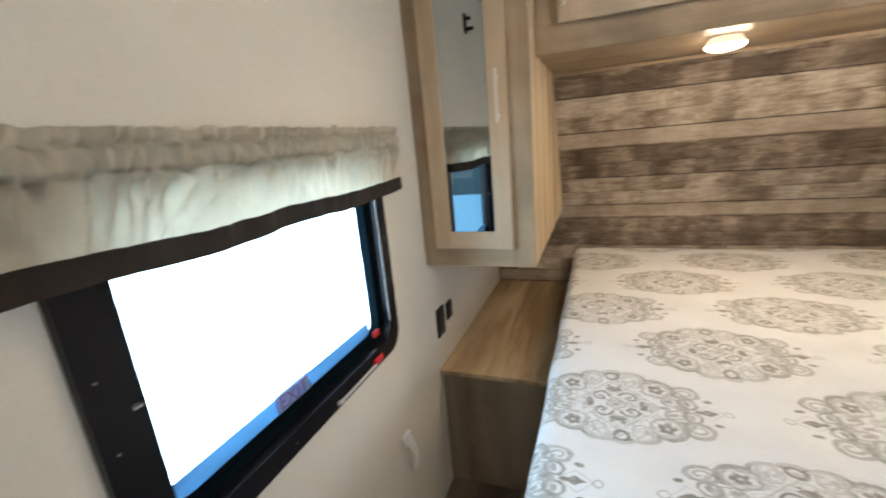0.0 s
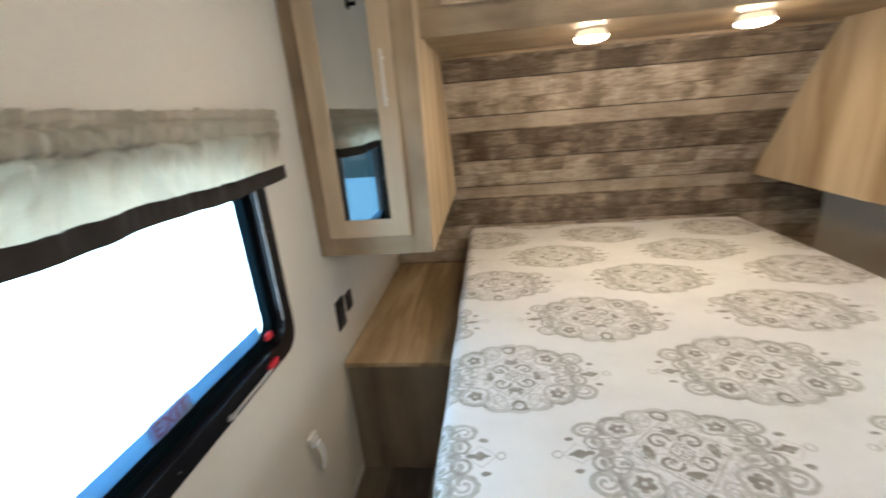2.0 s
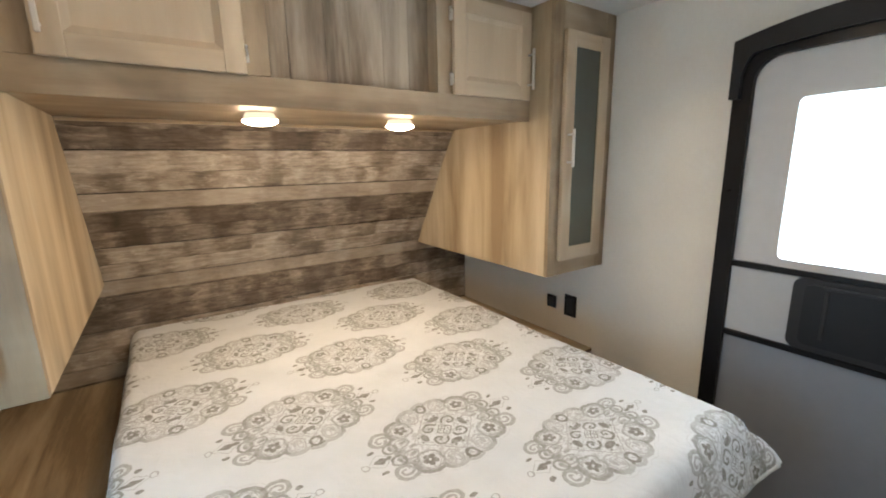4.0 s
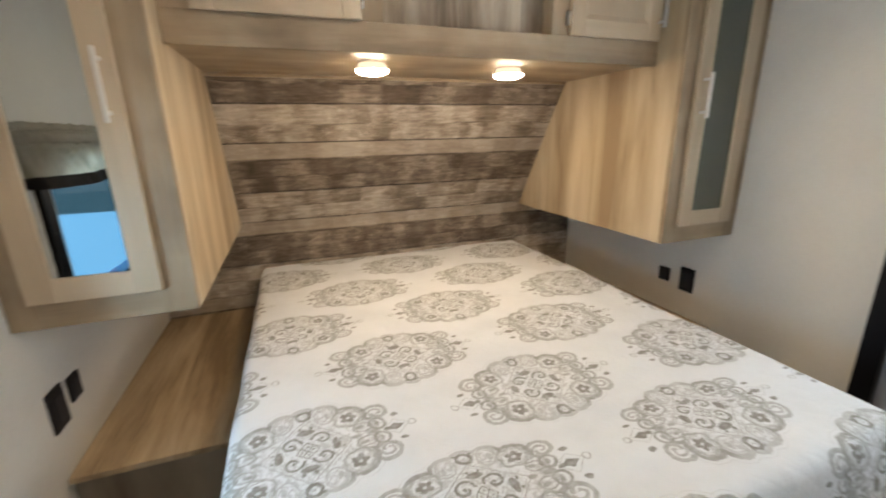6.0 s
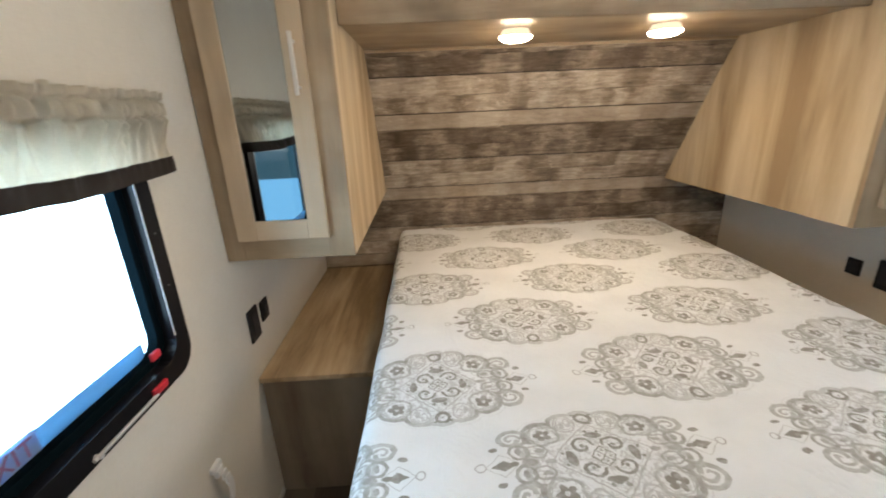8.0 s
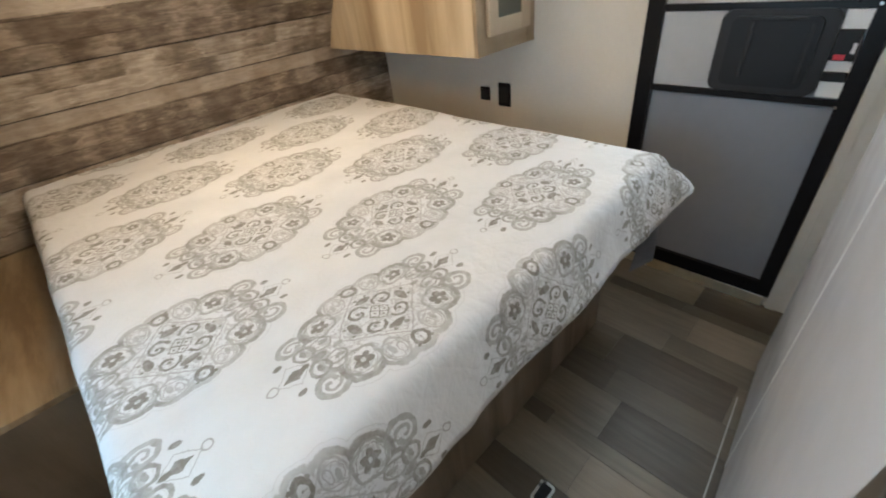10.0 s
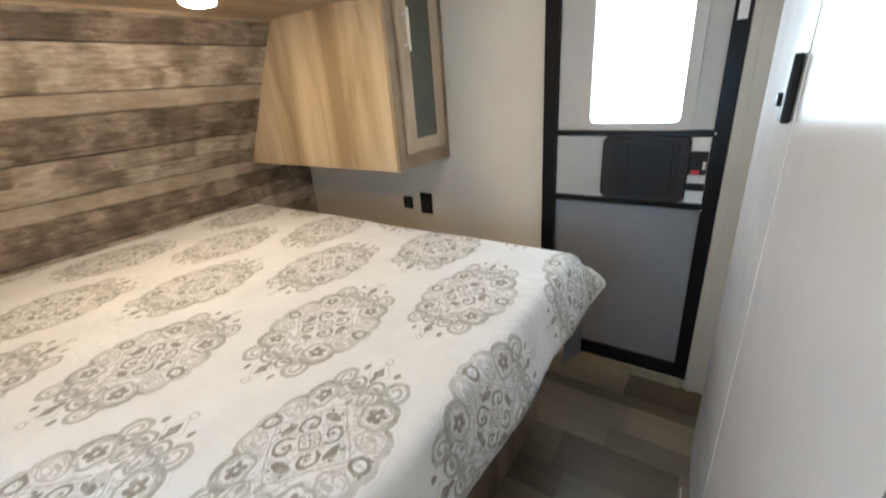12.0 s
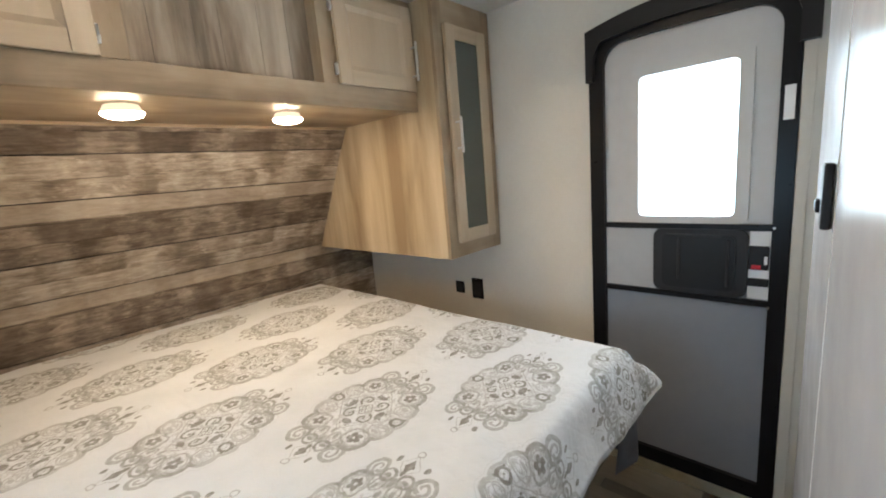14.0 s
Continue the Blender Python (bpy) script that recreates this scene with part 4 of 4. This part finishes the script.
for x0, x1, hinge, pullx in ((0.452, 0.862, 0.866, 0.468), (1.534, 1.906, 1.529, 1.892)):
    d = framed_door(oh, x0, x1, 1.662, 1.984, oy - 0.019, 0.052, PALE_V, "pale beige recessed field", raised=True)
    bar_pull(d, pullx, oy - 0.019, 1.70, 1.85)
    for z in (1.715, 1.925):
        hb = boxes((hinge - 0.005, hinge + 0.005, oy - 0.010, oy + 0.0, z - 0.022, z + 0.022), bevel=0.002)
        part("hinge", tube(hb, (hinge, oy - 0.012, z - 0.018), (hinge, oy - 0.012, z + 0.018), 0.004, 8), CHROME, d, "small nickel hinge")
    part("backing", boxes((x0 - 0.02, x1 + 0.02, oy + 0.02, oy + 0.026, 1.65, 2.0)), WOOD_V, oh)

part("cove_strip", boxes((ox0, ox1, 2.640, 2.655, oz - 0.006, oz + 0.006), bevel=0.003), WOOD_H, oh, "slim oak-print cove strip at the boards")

# puck lights under the cabinet
def puck(x):
    t = thing("puck_light", (x, 2.32, 1.585), "round warm LED puck light under the overhead cabinet", "light", "reading lights")
    rim = tube(bmesh.new(), (x, 2.32, 1.5690), (x, 2.32, 1.5905), 0.0535, 32, r2=0.043)
    part("housing", rim, LED_SIDE, t, "frosted round housing that glows softly")
    bm = bmesh.new()
    bmesh.ops.create_uvsphere(bm, u_segments=28, v_segments=14, radius=0.0535)
    bmesh.ops.delete(bm, geom=[v for v in bm.verts if v.co.z > 0.001], context="VERTS")
    bm.transform(Matrix.Translation((x, 2.32, 1.5688)) @ Matrix.Diagonal((1, 1, 0.32, 1)))
    part("lens", bm, LED, t, "glowing warm shallow lens", smooth=True)
    return t


first = puck(0.925)
copy_thing(first, Matrix.Translation((1.432, 2.32, 1.585)))

cl = thing("ceiling_light", (0.98, 1.42, TOP), "flat round ceiling light with a warm lens", "light")
part("housing", tube(bmesh.new(), (0.98, 1.42, TOP - 0.02), (0.98, 1.42, TOP), 0.085, 32), WHITE_P, cl)
part("lens", tube(bmesh.new(), (0.98, 1.42, TOP - 0.026), (0.98, 1.42, TOP - 0.019), 0.075, 32), LED_C, cl)

# ---------------------------------------------------------------- curtain valance
def valance():
    t = thing("window_valance", (0.06, 1.31, 1.25), "gathered natural linen valance with dark brown hem over the window", "valance")
    y0, y1, z0, z1, n = 0.885, 1.752, 1.243, 1.410, 340

    def gather(y):
        """Irregular narrow folds, -1 to 1."""
        return 0.75 * math.sin(y * 235 + 2.6 * math.sin(y * 19) + 1.4 * math.sin(y * 43)) + 0.7 * noise.noise(Vector((y * 48, 0.4, 9.0)))

    def depth(y, z):
        u = (z - z0) / (z1 - z0)
        pleat = math.sin((y - y0) * 44 + 2.6 * math.sin(y * 9.3) + 1.3 * math.sin(y * 21))
        d = 0.052 - 0.018 * u + 0.006 * noise.noise(Vector((y * 7, z * 6, 3.0)))
        if u < 0.68:
            # soft creases fan down from the rod pocket and die out
            v = u / 0.68
            lean = y + 0.10 * (1 - v) * math.sin(y * 13)
            crease = 1 - abs(noise.noise(Vector((lean * 24, z * 5, 11.0)))) * 2.2
            d += 0.015 * crease * v ** 1.6 + 0.006 * noise.noise(Vector((lean * 15, z * 15, 4.0)))
            d += 0.013 * pleat * (0.22 + 0.9 * u) + 0.005 * math.sin((y - y0) * 97 + 5 * u) * u
            # tight gathers under the stitch line
            d += 0.015 * gather(y) * math.exp(-(0.68 - u) / 0.20)
        elif u < 0.88:
            w = math.sin((u - 0.68) / 0.20 * math.pi)
            d += 0.006 * w + 0.009 * gather(y) * (1 - 0.5 * w) + 0.008 * (1 - 1.6 * abs(noise.noise(Vector((y * 46 + 0.6 * math.sin(z * 60), z * 9, 8.0))))) + 0.003 * pleat
        else:
            d += 0.007 * gather(y + 0.006) + 0.010 * noise.noise(Vector((y * 26, z * 20, 5.0)))
        if 0.645 < u < 0.70 or 0.86 < u < 0.90:
            d -= 0.007
        return d

    def sag(y):
        return -0.008 * math.sin(math.pi * (y - y0) / (y1 - y0)) + 0.002 * math.sin((y - y0) * 15 + 0.8) + 0.006 * noise.noise(Vector((y * 5, 0, 7)))

    def sheet(za, zb, rows, off, low_wave=True):
        bm = bmesh.new()
        grid = []
        for j in range(rows + 1):
            line = []
            for i in range(n + 1):
                y = y0 + (y1 - y0) * i / n
                z = za + (zb - za) * j / rows
                w = 1 - (z - z0) / (z1 - z0)
                top = 0.008 * noise.noise(Vector((y * 38, 0, 2))) * (1 - w)
                yy = y + (1 - w) * (0.046 + 0.002 * i / n)
                line.append(bm.verts.new((max(0.012, depth(y, z)) + off, yy, z + sag(y) * w + top)))
            # the ends turn back to the wall
            ya, yb = line[0].co.y, line[-1].co.y
            grid.append([bm.verts.new((0.004, ya + 0.004, line[0].co.z)), bm.verts.new((line[0].co.x * 0.5, ya - 0.004, line[0].co.z))] + line
                        + [bm.verts.new((line[-1].co.x * 0.5, yb + 0.004, line[-1].co.z)), bm.verts.new((0.004, yb - 0.004, line[-1].co.z))])
        for a, b in zip(grid, grid[1:]):
            for i in range(len(a) - 1):
                bm.faces.new((a[i], a[i + 1], b[i + 1], b[i]))
        bmesh.ops.solidify(bm, geom=list(bm.faces), thickness=0.0025)
        return bm

    part("cloth", sheet(1.273, z1, 48, 0.0), LINEN, t, "gathered natural linen", smooth=True)
    part("hem", sheet(z0, 1.276, 8, 0.003), TRIM_BR, t, "dark brown hem band", smooth=True)
    part("rod", tube(bmesh.new(), (0.022, y0 + 0.04, 1.378), (0.022, y1 + 0.02, 1.378), 0.006), WHITE_P, t)


valance()

# ---------------------------------------------------------------- small things
def outlet(wall_x, side, y, z, w, h, label):
    t = thing("outlet", (wall_x, y, z), label, "outlet", "black wall outlets")
    xa, xb = sorted((wall_x, wall_x + side * 0.008))
    part("plate", boxes((xa, xb, y - w / 2, y + w / 2, z - h / 2, z + h / 2), bevel=0.002), BLACK_P, t)
    xa, xb = sorted((wall_x + side * 0.008, wall_x + side * 0.011))
    part("socket", boxes((xa, xb, y - w * 0.28, y + w * 0.28, z - h * 0.32, z + h * 0.32), bevel=0.001), CHAR, t)


outlet(0.0, 1, 2.063, 0.697, 0.072, 0.112, "tall black wall outlet above the bedside cabinet")
outlet(0.0, 1, 2.158, 0.705, 0.058, 0.072, "small square black wall socket beside the outlet")
outlet(W, -1, 2.157, 0.693, 0.072, 0.112, "tall black wall outlet above the bedside cabinet")
outlet(W, -1, 2.280, 0.687, 0.058, 0.066, "small square black wall socket beside the outlet")

clip = thing("wall_clip", (0.0, 1.70, 0.41), "white plastic strap clip hanging on the wall", "clip")
part("hook", boxes((0.0, 0.014, 1.668, 1.712, 0.468, 0.484), bevel=0.003), WHITE_P, clip)
part("stem", boxes((0.0, 0.012, 1.682, 1.700, 0.440, 0.468), bevel=0.003), WHITE_P, clip)
bm = bmesh.new()
for i in range(8):
    za, zb = 0.472 - i * 0.018, 0.472 - (i + 1) * 0.018
    o = 0.014 + 0.010 * math.sin(i * 0.55)
    yy = 1.690 + 0.0045 * i
    box(bm, o, o + 0.005, yy - 0.014 + 0.0008 * i, yy + 0.014 - 0.0004 * i, zb - 0.001, za, bevel=0.001)
part("strap", bm, WHITE_P, clip, "white bent strap")

hc = thing("hall_drawer_unit", (1.1, 0.55, 0.0), "dark navy drawer unit with a cream knob beside the doorway", "cabinet")
part("body", boxes((0.97, 1.6, 0.30, 0.69, 0.0, 0.86), bevel=0.004), NAVY, hc, "dark navy painted body")
bm = bmesh.new()
bmesh.ops.create_uvsphere(bm, u_segments=18, v_segments=10, radius=0.022)
bm.transform(Matrix.Translation((0.957, 0.704, 0.862)) @ Matrix.Diagonal((1, 1, 0.6, 1)))
part("knob", bm, CREAM, hc, "round cream knob", smooth=True)

wh = thing("wall_hook", (0.0, 1.285, 1.85), "small black double hook high on the window wall", "hook")
part("plate", boxes((0.0, 0.008, 1.268, 1.302, 1.815, 1.895), bevel=0.003), BLACK_P, wh)
part("prong", boxes((0.008, 0.04, 1.279, 1.291, 1.825, 1.84), bevel=0.003), BLACK_P, wh)
part("prong", boxes((0.008, 0.03, 1.279, 1.291, 1.868, 1.882), bevel=0.003), BLACK_P, wh)

fv = thing("floor_ring", (1.14, 1.15, 0.0), "small metal lift ring set in the floor", "floor fitting")
part("plate", ring_prism(round_rect(1.085, 1.155, 1.12, 1.165, 0.01), round_rect(1.092, 1.148, 1.127, 1.158, 0.008), 2, 0.0, 0.004), CHROME, fv, "bright metal rim")
part("cup", boxes((1.093, 1.147, 1.128, 1.157, 0.0, 0.0015)), BLACK_P, fv)

# ---------------------------------------------------------------- outside
structure("ground", boxes((-60, 60, -60, 60, -1.3, -1.25)), GROUND, "pale concrete lot outside the trailer", "ground")

def backdrop(name, bm, colour, strength, label):
    structure(name, bm, glow(name + "_glow", colour, strength), label, "backdrop")


backdrop("backdrop_west", boxes((-1.5, -1.4, -1.5, 6.5, -1.25, 2.8)), (0.70, 0.85, 1.0), 11.5, "bright hazy distance beyond the window")
backdrop("backdrop_east", boxes((10.0, 10.1, -14.0, 26.0, -1.25, 12.0)), (0.96, 0.98, 1.0), 5.0, "bright hazy distance beyond the door")
backdrop("backdrop_south", boxes((-9.0, -0.4, -6.1, -6.0, -1.25, 0.10)), (0.30, 0.64, 0.95), 2.0, "pale blue distance beyond the window")
backdrop("backdrop_south_high", boxes((-9.0, -0.4, -6.1, -6.0, 0.101, 6.0)), (0.14, 0.30, 0.38), 0.75, "teal distance beyond the window")

# ---------------------------------------------------------------- boards of the front wall and floor, last
rows = []
low = 0.5825
for k in range(4):
    base = low + k * 0.377
    rows += [(base + 0.0, base + 0.157, BARN_MID), (base + 0.157, base + 0.310, BARN_DARK), (base + 0.310, base + 0.377, BARN_PALE)]
rows = [(0.30, 0.52, BARN_DARK), (0.52, low, BARN_PALE)] + rows
for z0, z1, mat in rows:
    if z0 >= 1.63:
        continue
    part("board", wall_strip(z0 + (0.0040 if mat is BARN_MID else 0.0003), min(z1, 1.64) - (0.0040 if mat is BARN_MID else 0.0003), 0.009), mat, wall_north)

widths = (0.12, 0.17, 0.10, 0.15, 0.06, 0.17)
x, k = 0.0, 0
rng = random.Random(5)
bm_rest = bmesh.new()
floor_ob = bpy.data.objects["floor"]
while x < W - 0.01:
    w = min(widths[k % len(widths)], W - x)
    y = HALL + rng.random() * 0.3
    y_prev = HALL
    while y_prev < 3.0:
        y_next = min(3.0, y)
        if y_next - y_prev > 0.02:
            b = boxes((x + 0.0006, x + w - 0.0006, y_prev + 0.0006, y_next - 0.0006, -0.003, 0.0))
            if y_next > 0.3 and y_prev < 1.4:
                part("plank", b, VINYL, floor_ob)
            else:
                me = bpy.data.meshes.new("tmp")
                b.to_mesh(me)
                bm_rest.from_mesh(me)
                bpy.data.meshes.remove(me)
                b.free()
        y_prev, y = y_next, y_next + (0.30 + 0.35 * rng.random())
    x += w
    k += 1
tagged(part("plank_rest", bm_rest, VINYL, floor_ob), kind="stuff")
